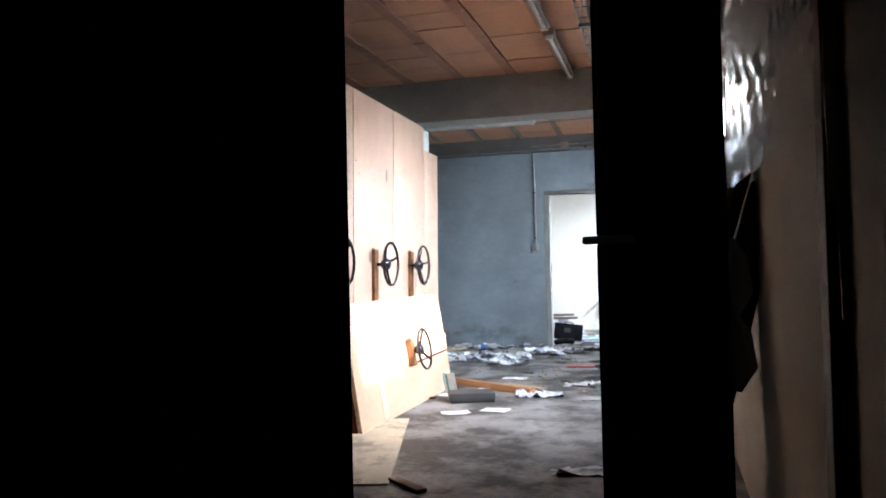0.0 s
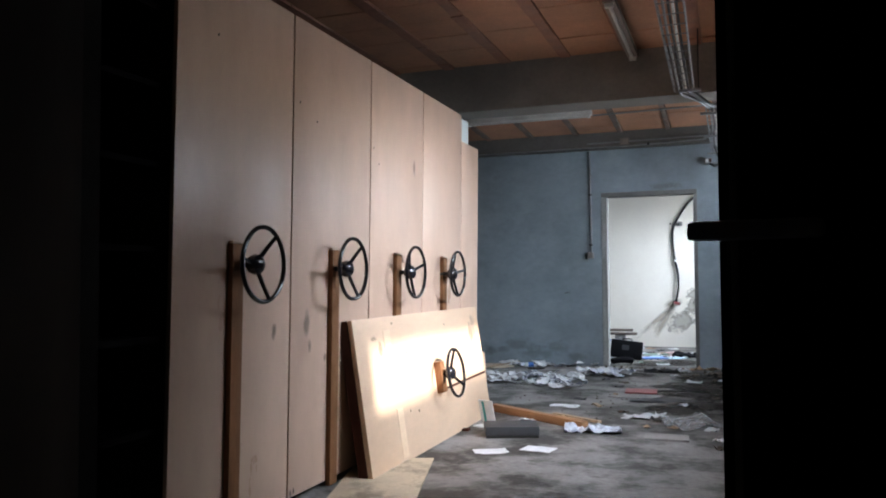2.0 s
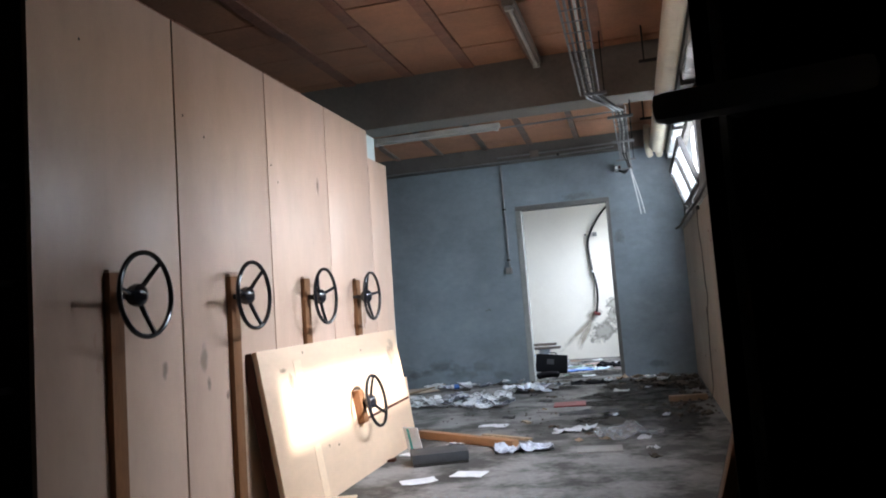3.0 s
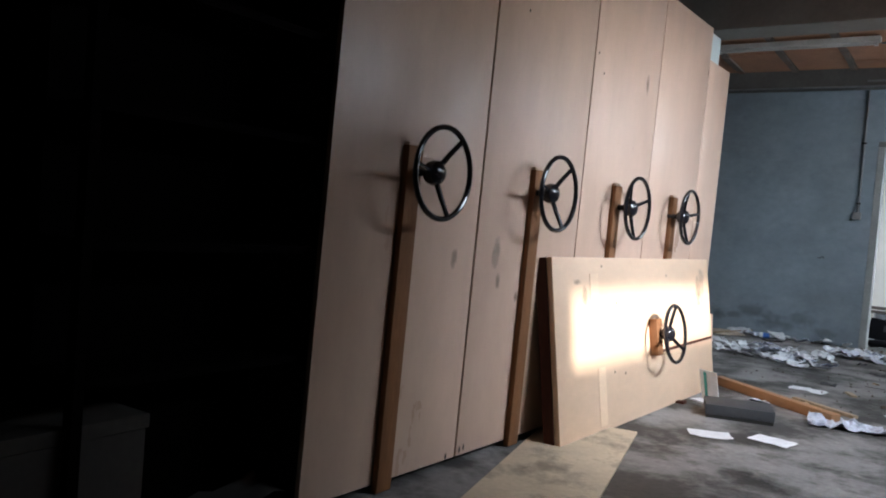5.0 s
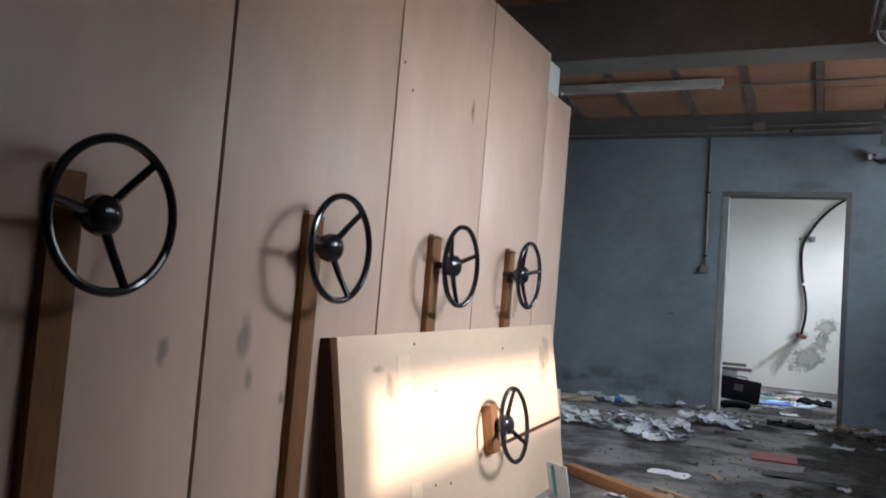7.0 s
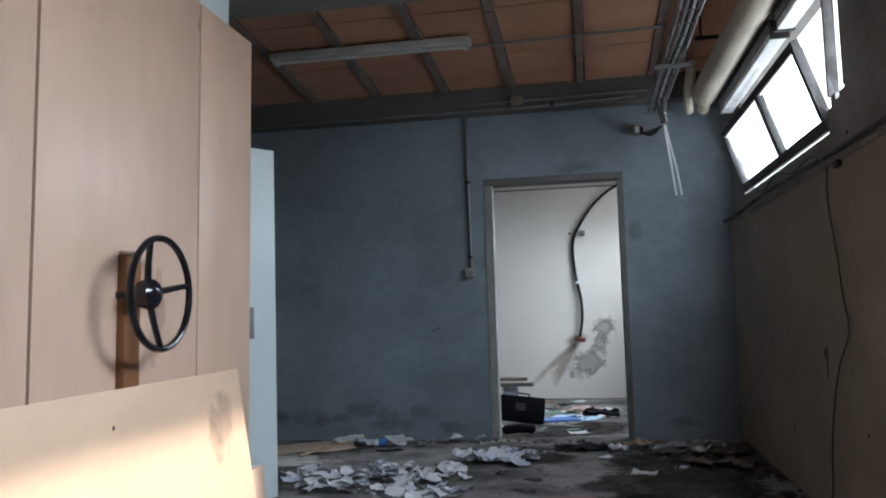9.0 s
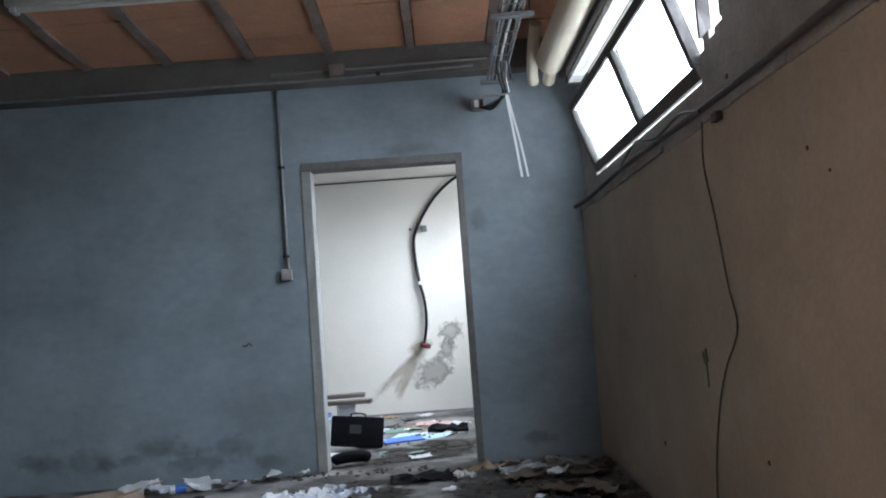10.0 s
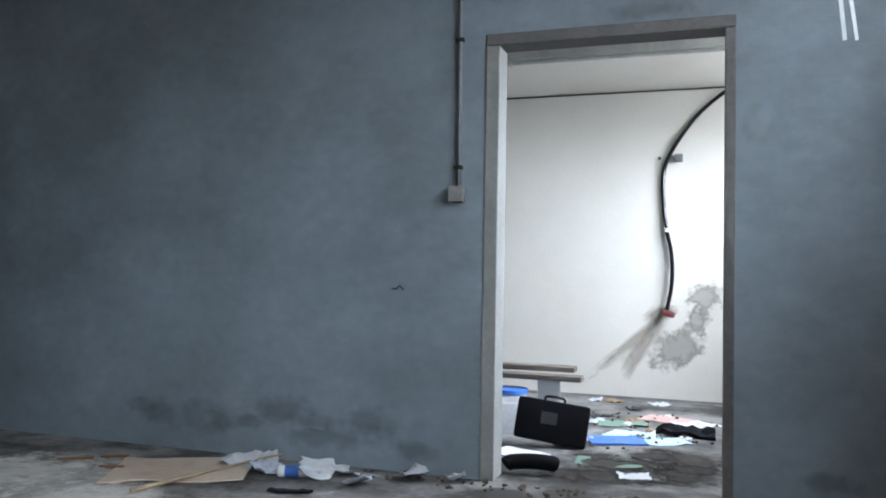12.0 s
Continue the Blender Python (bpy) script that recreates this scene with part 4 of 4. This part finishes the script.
part("clamp", new_box(-0.195, -0.03, 1.385, -0.15, 0.025, 1.42, bevel=0.005), WHITE, t)
part("clamp", new_box(-0.125, -0.02, 1.965, -0.06, 0.028, 2.03, bevel=0.008), GALV, t)
part("wall_plug", tube([(-0.245, 0.028, 2.0), (-0.245, 0.01, 2.0)], 0.014, 8), DARK_METAL, t)
t = thing("wall_conduit", (0, 14.83, 2.56), "thin dark cable along the top of the back wall", "cable")
part("pipe", tube([(-2.0, 0.11, 0.008), (1.0, 0.11, 0.003)], 0.006, 6), CABLE, t)
batten((-1.2, 13.5, 2.465), 2.1, (0, 0, 0), LAMP_WHITE, "white fluorescent batten lamp in the back room, off")
structure("baseboard", new_box(-4.4, 14.935, 0, X_E, 14.9485, 0.02), GREY_PLASTER, "dusty grey mortar skirting", "baseboard")

t = thing("briefcase", (-0.735, 12.88, 0.02), "black open briefcase standing on its edge", "briefcase", turn=(-12, 7, 7))
part("shell", new_box(-0.215, -0.05, 0.005, 0.215, 0.04, 0.25, bevel=0.022), BLACK_CASE, t)
part("label_plate", new_box(-0.065, -0.053, 0.11, 0.03, -0.0502, 0.18), GREY_BOX, t, "grey paper label")
part("handle", tube(smooth_line([(-0.06, 0, 0.245), (-0.05, 0, 0.272), (0.05, 0, 0.272), (0.06, 0, 0.245)], 4), 0.008, 8), BLACK, t)
part("rim", new_box(-0.215, 0.041, 0.012, 0.21, 0.05, 0.245, bevel=0.004), DARK_METAL, t)
t = thing("paint_bucket", (-1.16, 13.62, 0), "white plastic bucket with blue lid", "bucket")
part("pail", tube([(0, 0, 0), (0, 0, 0.03), (0, 0, 0.20)], [0.10, 0.105, 0.12], 24), WHITE, t)
part("lid", tube([(0, 0, 0.19), (0, 0, 0.194), (0, 0, 0.222), (0, 0, 0.226)], [0.12, 0.128, 0.128, 0.115], 24), BLUE, t, "blue plastic lid")
part("label_band", tube([(0, 0, 0.08), (0, 0, 0.17)], [0.112, 0.119], 24), PAPER, t)
t = thing("white_box", (-0.93, 13.80, 0), "white cardboard box under the planks", "box", turn=(0, 0, 12))
part("carton", new_box(-0.07, -0.08, 0, 0.09, 0.08, 0.289, bevel=0.004), WHITE, t)
t = thing("cardboard_box", (-1.10, 13.25, 0), "open grey cardboard box behind the briefcase", "box", turn=(0, 0, 20))
for a in ((-0.16, -0.12, 0.004, 0.16, 0.12, 0.012), (-0.16, -0.12, 0.012, -0.152, 0.12, 0.2), (0.152, -0.12, 0.012, 0.16, 0.12, 0.2), (-0.152, -0.12, 0.012, 0.152, -0.112, 0.2), (-0.152, 0.112, 0.012, 0.152, 0.12, 0.2)):
    part("side", new_box(*a), PAPER, t)
for k, (z, y, x1) in enumerate(((0.292, 13.72, -0.66), (0.332, 13.84, -0.74))):
    t = thing("plank", (-2.2, y, z), "grey weathered plank lying on bucket and box", "plank", turn=(0, 0, -2 + 3 * k))
    part("board", new_box(0, -0.07, 0, x1 + 2.2, 0.07, 0.036, bevel=0.004), WEATHERED, t)
t = thing("plank_support", (-2.0, 13.75, 0), "grey stack of bricks under the planks", "support")
part("body", new_box(-0.12, -0.1, 0, 0.12, 0.1, 0.29, bevel=0.01), GREY_PLASTER, t)
t = thing("black_cloth", (0.02, 13.55, 0), "black crumpled cloth on the back room floor", "cloth")
part("cloth", sheet(0.36, 0.16, 0.03, 0.06, seed=31, thick=0.02), BLACK_CASE, t)
t = thing("black_bag", (-0.70, 12.22, 0), "small black bag lying in the doorway", "bag", turn=(0, 0, 15))
part("bag", tube(smooth_line([(-0.13, 0, 0.04), (-0.10, 0.01, 0.055), (0.0, 0.0, 0.065), (0.10, -0.01, 0.06), (0.13, 0, 0.05)], 4), [0.015] + [0.04] * 15 + [0.015], 12), BLACK_CASE, t)


def litter(name, x, y, w, dd, turn, material, label, cat, seed, lift=0.01, crumple=0.0, z=0.0005, thick=0.002, ragged=0.0, group="", n=9):
    t = thing(name, (x, y, z), label, cat, group, (0, 0, turn))
    part("sheet", sheet(w, dd, lift, crumple, n, seed, thick, ragged), material, t, smooth=50)
    return t


litter("blue_folder", -0.38, 13.2, 0.34, 0.24, 20, BLUE, "bright blue folder lying on the floor", "folder", 40, 0.01, 0.0, thick=0.012)
litter("paper_sheet", -0.3, 13.42, 0.32, 0.24, -14, PALE_BLUE, "pale blue papers scattered on the floor", "paper", 41, 0.02, 0.01)
litter("paper_sheet", -0.08, 13.3, 0.28, 0.2, 30, PALE_BLUE, "pale blue papers scattered on the floor", "paper", 42, 0.02, 0.01)
litter("paper_sheet", -0.4, 13.8, 0.34, 0.22, 10, GREEN, "pale green paper on the back room floor", "paper", 43, 0.02, 0.01)
litter("paper_sheet", -0.12, 14.1, 0.36, 0.25, -20, PINK, "faded pink paper on the back room floor", "paper", 44, 0.02, 0.005)
litter("paper_sheet", 0.05, 13.95, 0.26, 0.2, 15, PAPER, "white paper on the back room floor", "paper", 45, 0.02, 0.01)
litter("paper_sheet", -0.35, 12.62, 0.36, 0.2, 3, GREEN, "dull green sheet in the doorway", "paper", 46, 0.006, 0.0)
litter("paper_sheet", -0.19, 12.35, 0.16, 0.12, 12, PAPER, "white scrap in the doorway", "paper", 47, 0.01, 0.02)
litter("book", -0.84, 12.55, 0.30, 0.2, -20, PAPER, "pale open book in the doorway", "book", 48, 0.01, 0.004, thick=0.025)
for k in range(16):
    rr = random.Random(300 + k)
    litter("paper_scrap", rr.uniform(-0.75, 0.2), rr.uniform(13.0, 14.8), rr.uniform(0.06, 0.22), rr.uniform(0.05, 0.16), rr.uniform(0, 180), rr.choice((PAPER, PAPER, NEWS, CARD, GREY_BOX)), "torn paper scrap on the back room floor", "paper", 310 + k, 0.015, 0.02, group="scraps in the back room")

# ---------------------------------------------------------------- floor of the main room
t = thing("wooden_beam", (-1.28, 8.27, 0.0), "long brown wooden beam lying on the floor", "beam", turn=(0, 0, -35))
part("beam", new_box(0, -0.035, 0.002, 1.08, 0.035, 0.062, bevel=0.006), mat("brown_beam_wood", (0.27, 0.135, 0.065), 0.55, var=0.2, stretch=(0.5, 4, 4)), t)
t = thing("thin_lath", (-0.75, 8.22, 0.0), "thin pale wooden lath lying on the floor", "lath", turn=(0, 0, -33))
part("lath", new_box(0, -0.02, 0.002, 0.5, 0.02, 0.022, bevel=0.003), EDGE_WOOD, t)
t = thing("grey_box", (-0.87, 7.30, 0), "flat dark grey box lying on the floor", "box", turn=(0, 0, 20))
part("lid", new_box(-0.19, -0.13, 0.02, 0.19, 0.13, 0.08, bevel=0.004), GREY_BOX, t)
part("tray", new_box(-0.185, -0.125, 0.0, 0.185, 0.125, 0.02), DARK_METAL, t)
t = thing("pamphlet", (-1.13, 7.62, 0), "white and teal folded pamphlet standing on the floor", "pamphlet", turn=(0, 0, -25))
part("leaf", new_box(-0.07, 0, 0, 0.07, 0.006, 0.20, m=pose(0, 0, 0, 14, 0, 0)), PAPER, t)
part("leaf", new_box(-0.035, -0.005, 0.02, -0.015, -0.001, 0.19, m=pose(0, 0, 0, 14, 0, 0)), TEAL, t, "teal stripe")
part("leaf", new_box(-0.06, -0.12, 0, 0.09, -0.03, 0.008), PAPER, t)
t = thing("plywood_sheet", (-1.22, 5.20, 0.0), "pale footmarked plywood sheet lying on the floor", "plywood", turn=(0, 0, 15))
part("sheet", new_box(-0.06, -0.7, 0.001, 0.40, 1.12, 0.012, bevel=0.002), mat("dusty_plywood", (0.56, 0.45, 0.32), 0.7, var=0.12, scale=6, stretch=(1, 0.8, 1), second=(0.27, 0.215, 0.155), cover=0.43, sharp=0.07), t)

litter("crumpled_paper", 0.30, 5.06, 0.30, 0.16, 12, PAPER, "crumpled white paper on the concrete", "paper", 58, 0.03, 0.03, ragged=0.02)
t = thing("wood_strip", (-0.66, 4.72, 0.0), "dark wooden strip lying by the plywood", "wood strip", turn=(0, 0, -42))
part("strip", new_box(0, -0.03, 0.001, 0.3, 0.03, 0.022, bevel=0.003), DARK_BROWN, t)
litter("paper_sheet", -0.853, 6.722, 0.22, 0.15, 25, PAPER, "white sheet of paper on the concrete", "paper", 60, 0.012)
litter("paper_sheet", -0.572, 6.885, 0.21, 0.15, -10, PAPER, "white sheet of paper on the concrete", "paper", 61, 0.012)
litter("paper_sheet", -0.76, 8.71, 0.24, 0.15, -8, PAPER, "white sheet of paper on the concrete", "paper", 62, 0.015, ragged=0.02)
litter("paper_sheet", -0.03, 8.31, 0.32, 0.17, 12, PAPER, "creased white paper on the concrete", "paper", 63, 0.03, 0.03, ragged=0.03)
litter("floor_tile", 0.2, 7.5, 0.30, 0.2, 4, GREY_PLASTER, "grey tile lying on the concrete", "tile", 64, 0.0, 0.0, thick=0.015)
litter("plastic_bag", 0.33, 8.12, 0.42, 0.46, 35, BAG, "crumpled clear plastic bag on the floor", "bag", 65, 0.05, 0.05, n=14)
litter("crumpled_paper", -0.34, 7.63, 0.40, 0.24, 10, NEWS, "crumpled printed paper by the wooden beam", "paper", 66, 0.04, 0.06, n=14)
litter("red_folder", -0.2, 9.72, 0.30, 0.30, 4, RED, "red folder lying on grey sheet", "folder", 67, 0.004, 0.0, z=0.012, thick=0.01)
litter("paper_sheet", -0.23, 9.47, 0.46, 0.30, -6, GREY_PLASTER, "grey cardboard sheet under the red folder", "cardboard", 68, 0.004, thick=0.006)
litter("black_cloth", -0.16, 11.58, 0.40, 0.26, 8, BLACK_CASE, "black crumpled cloth before the doorway", "cloth", 73, 0.03, 0.03, n=12)
litter("paper_scrap", 0.02, 11.19, 0.10, 0.07, 20, PAPER, "white torn scrap on dark mud", "paper", 74, 0.01, 0.02)
litter("paper_scrap", 0.26, 10.64, 0.16, 0.08, -15, PAPER, "white torn scrap on dark mud", "paper", 75, 0.02, 0.02)
litter("wood_chip", -0.49, 8.82, 0.04, 0.15, 25, EDGE_WOOD, "small pale wood chip on the concrete", "wood chip", 76, 0.0, 0.0, thick=0.012)
litter("dark_rag", 0.0, 9.2, 0.5, 0.16, 6, GREY_BOX, "dark flat rag on the floor", "rag", 69, 0.02, 0.02)
litter("cardboard_sheet", -2.36, 11.59, 0.68, 0.46, 24, DUSTY_CARD, "brown cardboard sheet by the far wall", "cardboard", 70, 0.02, 0.01, thick=0.006)
t = thing("stick", (-2.31, 11.16, 0.016), "thin pale broken stick lying on cardboard", "stick", turn=(0, -1.5, 69))
part("stick", tube([(0, 0, 0), (0.42, 0.008, 0.0), (0.86, 0, 0.0)], [0.011, 0.009, 0.006], 8), EDGE_WOOD, t)
t = thing("timber_piece", (0.72, 9.68, 0), "short brown timber against the wall", "timber", turn=(0, 0, 8))
part("timber", new_box(0, -0.04, 0.002, 0.34, 0.04, 0.055, bevel=0.006), CARD, t)
t = thing("bottle", (-1.76, 11.70, 0), "blue and white plastic bottle on its side", "bottle", turn=(0, 0, 20))
part("bottle", tube([(-0.1, 0, 0.03), (-0.09, 0, 0.03), (0.05, 0, 0.03), (0.075, 0, 0.03), (0.10, 0, 0.03)], [0.02, 0.029, 0.029, 0.012, 0.012], 12), WHITE, t)
part("band", tube([(-0.06, 0, 0.03), (0.01, 0, 0.03)], 0.0298, 12), BLUE, t)
part("cap", tube([(0.098, 0, 0.03), (0.115, 0, 0.03)], 0.0145, 12), WHITE, t)
litter("dark_scrap", -1.66, 11.46, 0.2, 0.06, 12, BLACK_CASE, "flat black strip lying by the far wall", "scrap", 771, 0.008, 0.01, ragged=0.01, thick=0.006)
for k, (x, y, w, a) in enumerate(((-3.02, 11.57, 0.17, 38), (-2.86, 11.68, 0.13, 30), (-2.72, 11.50, 0.12, 15))):
    litter("wood_chip", x, y, w, 0.025, a, BROWN_WOOD, "reddish brown splinter on the dusty concrete", "wood chip", 780 + k, 0.0, 0.0, z=0.004, thick=0.008, ragged=0.008, group="splinters by the far wall")


def folded(w, d, seed, steepness=1.0):
    """A thrown sheet of newspaper: flat leaves that bend along a few straight creases, with a turned-up corner."""
    rr = random.Random(seed)
    bm = bmesh.new()
    nx, ny = 6, 5
    creases = [(rr.uniform(0, math.pi), rr.uniform(-0.25, 0.25) * w, rr.uniform(0.3, 0.9) * steepness) for _ in range(4)]
    top, low = [], []
    for i in range(nx):
        for j in range(ny):
            x, y = (i / (nx - 1) - 0.5) * w, (j / (ny - 1) - 0.5) * d
            h = 0.003
            for a, off, steep in creases:
                h += max(0.0, x * math.cos(a) + y * math.sin(a) - off) * steep * 0.5
            h = min(h, 0.06) * (0.55 + 0.45 * rr.random()) + rr.uniform(0, 0.014)
            x, y = x * (1 - h * 2.2) + rr.uniform(-1, 1) * 0.01, y + rr.uniform(-1, 1) * 0.012
            low.append(bm.verts.new((x, y, h)))
            top.append(bm.verts.new((x, y, h + 0.0025)))
    for g, flip in ((top, False), (low, True)):
        for i in range(nx - 1):
            for j in range(ny - 1):
                q = [g[i * ny + j], g[(i + 1) * ny + j], g[(i + 1) * ny + j + 1], g[i * ny + j + 1]]
                bm.faces.new(q[::-1] if flip else q)
    rim = [(i, 0) for i in range(nx)] + [(nx - 1, j) for j in range(1, ny)] + [(i, ny - 1) for i in range(nx - 2, -1, -1)] + [(0, j) for j in range(ny - 2, 0, -1)]
    for a, b in zip(rim, rim[1:] + rim[:1]):
        bm.faces.new((low[a[0] * ny + a[1]], low[b[0] * ny + b[1]], top[b[0] * ny + b[1]], top[a[0] * ny + a[1]]))
    return bm


def heap(cx, cy, rx, ry, count, seed, size, label, group, kinds=(0, 1, 1)):
    for k in range(count):
        rr = random.Random(seed + k)
        a, q = rr.uniform(0, 6.283), math.sqrt(rr.random())
        s = rr.uniform(*size)
        t = thing("newspaper_sheet", (cx + rx * q * math.cos(a), cy + ry * q * math.sin(a), 0.001 + 0.0012 * k), label, "newspaper", group, (0, 0, rr.uniform(0, 360)))
        part("sheet", folded(s, s * rr.uniform(0.55, 0.9), seed * 3 + k), (NEWS, PAPER)[rr.choice(kinds)], t, smooth=25)


for k, (x, y, w) in enumerate(((-2.14, 11.78, 0.2), (-2.05, 11.88, 0.14), (-1.94, 11.70, 0.16), (-1.69, 11.77, 0.24), (-1.55, 11.82, 0.13), (-1.41, 11.68, 0.16), (-1.22, 11.86, 0.18), (-1.0, 11.9, 0.1))):
    t = thing("crumpled_paper", (x, y, 0.001), "crumpled white paper at the wall's foot", "paper", "crumpled papers by the wall", (0, 0, 37 * k))
    part("sheet", folded(w, w * 0.7, 80 + k, 1.5), (PAPER, PAPER, NEWS)[k % 3], t, smooth=25)
TORN = "crumpled printed newspaper sheet in a heap"
heap(-1.68, 10.33, 0.44, 0.34, 36, 500, (0.07, 0.18), TORN, "newspaper heap", (0, 1, 1, 1))
heap(-1.15, 9.92, 0.34, 0.2, 22, 520, (0.06, 0.16), TORN, "newspaper heap")
heap(-1.18, 10.5, 0.34, 0.24, 18, 560, (0.06, 0.16), TORN, "newspaper heap", (0, 1, 1, 1))
heap(-0.76, 11.1, 0.30, 0.26, 26, 540, (0.06, 0.17), "crumpled printed newspaper in front of the doorway", "newspapers by the doorway", (0, 0, 0, 1))
for k in range(26):
    rr = random.Random(700 + k)
    x, y = rr.uniform(-1.0, 1.0), rr.uniform(7.2, 11.8)
    litter("paper_scrap", x, y, rr.uniform(0.04, 0.14), rr.uniform(0.03, 0.1), rr.uniform(0, 180), rr.choice((PAPER, NEWS, CARD, GREY_BOX, RUBBLE)), "small torn scrap on the concrete", "paper", 720 + k, 0.015, 0.02, group="scraps on the floor", n=6)


def rubble(name, spots, label, seed):
    rr = random.Random(seed)
    bm = bmesh.new()
    for cx, cy, rx, ry, n, s in spots:
        for k in range(n):
            a, q = rr.uniform(0, 6.283), rr.random() ** 0.7
            x, y, r = cx + rx * q * math.cos(a), cy + ry * q * math.sin(a), s * rr.uniform(0.3, 1.0)
            x = min(x, X_E - r - 0.01)
            y = y if y > Y_N + 0.2 else min(y, Y_N - r - 0.01)
            m = Matrix.LocRotScale((x, y, r * 0.35), Euler((rr.uniform(0, 0.5), rr.uniform(0, 0.5), rr.uniform(0, 6))), (1, rr.uniform(0.5, 1), rr.uniform(0.3, 0.7)))
            res = bmesh.ops.create_icosphere(bm, subdivisions=1, radius=r, matrix=m)
            for v in res["verts"]:
                v.co += Vector((rr.uniform(-1, 1), rr.uniform(-1, 1), rr.uniform(-1, 1))) * r * 0.25
                v.co.z = max(v.co.z, 0.001)
    ob = part(name, bm, RUBBLE, None, label, 20)
    return tagged(ob, label, "rubble", "", "stuff")


rubble("rubble", ((0.75, 11.6, 0.42, 0.35, 90, 0.05), (0.98, 10.6, 0.2, 0.9, 70, 0.04), (0.9, 9.3, 0.25, 0.7, 50, 0.035), (0.5, 11.2, 0.5, 0.5, 60, 0.03)), "brown plaster rubble along the window wall", 5)
rubble("rubble", ((-0.8, 11.9, 0.8, 0.12, 60, 0.02), (-0.5, 9.5, 1.4, 1.8, 160, 0.012), (-0.3, 13.4, 0.5, 1.2, 80, 0.018)), "fine grit scattered on the concrete", 6)
for k in range(5):
    rr = random.Random(900 + k)
    litter("cardboard_scrap", rr.uniform(0.45, 0.9), rr.uniform(10.6, 11.7), rr.uniform(0.15, 0.3), rr.uniform(0.1, 0.2), rr.uniform(0, 180), RUBBLE, "torn brown cardboard on the rubble", "cardboard", 910 + k, 0.03, 0.03, z=0.02, thick=0.004, group="cardboard on the rubble")

for k, (x, y, w, dd, turn, mt, label, cat) in enumerate(((0.52, 11.55, 0.34, 0.2, 20, BAG, "crumpled pale plastic on the rubble", "plastic"), (0.80, 11.62, 0.30, 0.18, -30, BAG, "crumpled pale plastic on the rubble", "plastic"),
                                                         (0.30, 11.62, 0.42, 0.09, 8, CARD, "torn brown cardboard strip before the wall", "cardboard"), (0.70, 11.35, 0.14, 0.1, 50, PAPER, "white torn paper on the rubble", "paper"), (0.12, 11.42, 0.12, 0.09, 15, PAPER, "white torn paper on the rubble", "paper"))):
    litter("plastic_sheet" if mt is BAG else "torn_sheet", x, y, w, dd, turn, mt, label, cat, 940 + k, 0.03, 0.05, z=0.02, ragged=0.015, n=10)

# flaked and damp paint low on the far wall
for k in range(11):
    rr = random.Random(1200 + k)
    x = -3.0 + 0.19 * k + rr.uniform(-0.05, 0.05) if k < 10 else 0.7
    d = thing("damp_patch", (0, Y_N - 0.0004, 0), "darker damp patch low on the painted wall", "stain", "damp patches on the far wall")
    part("patch", blob(x, rr.uniform(0.12, 0.30), rr.uniform(0.10, 0.19), seed=130 + k, sx=rr.uniform(1.2, 2.2), sy=rr.uniform(0.5, 0.8), n=26, rough=0.35, thick=0.0008 + 0.0001 * k, film=True), DAMP_BLUE, d)

# plaster dust trodden into the concrete beyond the shelving, paled for light falling there
for k, (x, y, sx, sy) in enumerate(((-2.95, 11.12, 1.0, 0.75), (-2.4, 10.98, 0.7, 0.5), (-3.1, 11.3, 0.85, 0.6))):
    d = thing("lit_plaster_dust", (0, 0, 0.0002), "plaster dust on the concrete floor, paled to paint in side light", "dust", "plaster dust on the floor")
    part("patch", blob(x, y, 1.0, seed=250 + k, sx=sx, sy=sy, n=60, rough=0.14, plane="xy", thick=0.0003 + 0.0001 * k, film=True), FLOOR_DUST_LIT, d)
# mud and damp dirt dried on the concrete, with shade painted in as patches
for k, (x, y, sx, sy) in enumerate(((0.74, 9.9, 0.37, 1.9), (0.70, 10.8, 0.40, 1.05), (0.35, 11.05, 0.6, 0.75), (0.80, 8.6, 0.3, 1.3))):
    d = thing("dirt_shade_bank", (0, 0, 0.0002), "broad mud bank that also darkens the shaded floor along the window wall", "dirt", "mud patches on the floor")
    part("patch", blob(x, y, 1.0, seed=150 + k, sx=sx, sy=sy, n=60, rough=0.12, plane="xy", thick=0.0003 + 0.0001 * k, film=True), FLOOR_DIRT_SHADE, d)
for k in range(49):
    rr = random.Random(1500 + k)
    if k < 16:
        x, y, r = rr.uniform(0.0, 0.8), rr.uniform(8.6, 11.6), rr.uniform(0.2, 0.42)
    elif k < 23:
        x, y, r = rr.uniform(-0.8, 0.2), rr.uniform(11.2, 11.65), rr.uniform(0.12, 0.3)
    else:
        # doorway floor, darkened here for the shade it lies in
        x, y, r = rr.uniform(-0.55, 0.05), rr.uniform(12.1, 13.0), rr.uniform(0.2, 0.32)
    if k >= 30:
        x, y, r = rr.uniform(0.25, 0.8), rr.uniform(8.6, 11.4), rr.uniform(0.3, 0.5)
    if k >= 46:                           # mud and painted shade inside the far doorway
        x, y, r = (0.02, 0.12, 0.1)[k - 46], (12.42, 12.62, 12.85)[k - 46], 0.3
    r = min(r, (X_E - x) / 1.55, (Y_N - y) / 1.6 if y < Y_N else r)
    d = thing("dirt_shade_patch", (0, 0, 0.0003), "dark dried mud patch on the concrete floor, partly painted shade", "dirt", "mud patches on the floor")
    part("patch", blob(x, y, r, seed=170 + k, sx=rr.uniform(0.8, 1.1), sy=rr.uniform(0.8, 1.15), n=40, rough=0.3, plane="xy", thick=0.0008 + 0.0001 * k, film=True), FLOOR_DIRT_SHADE, d)
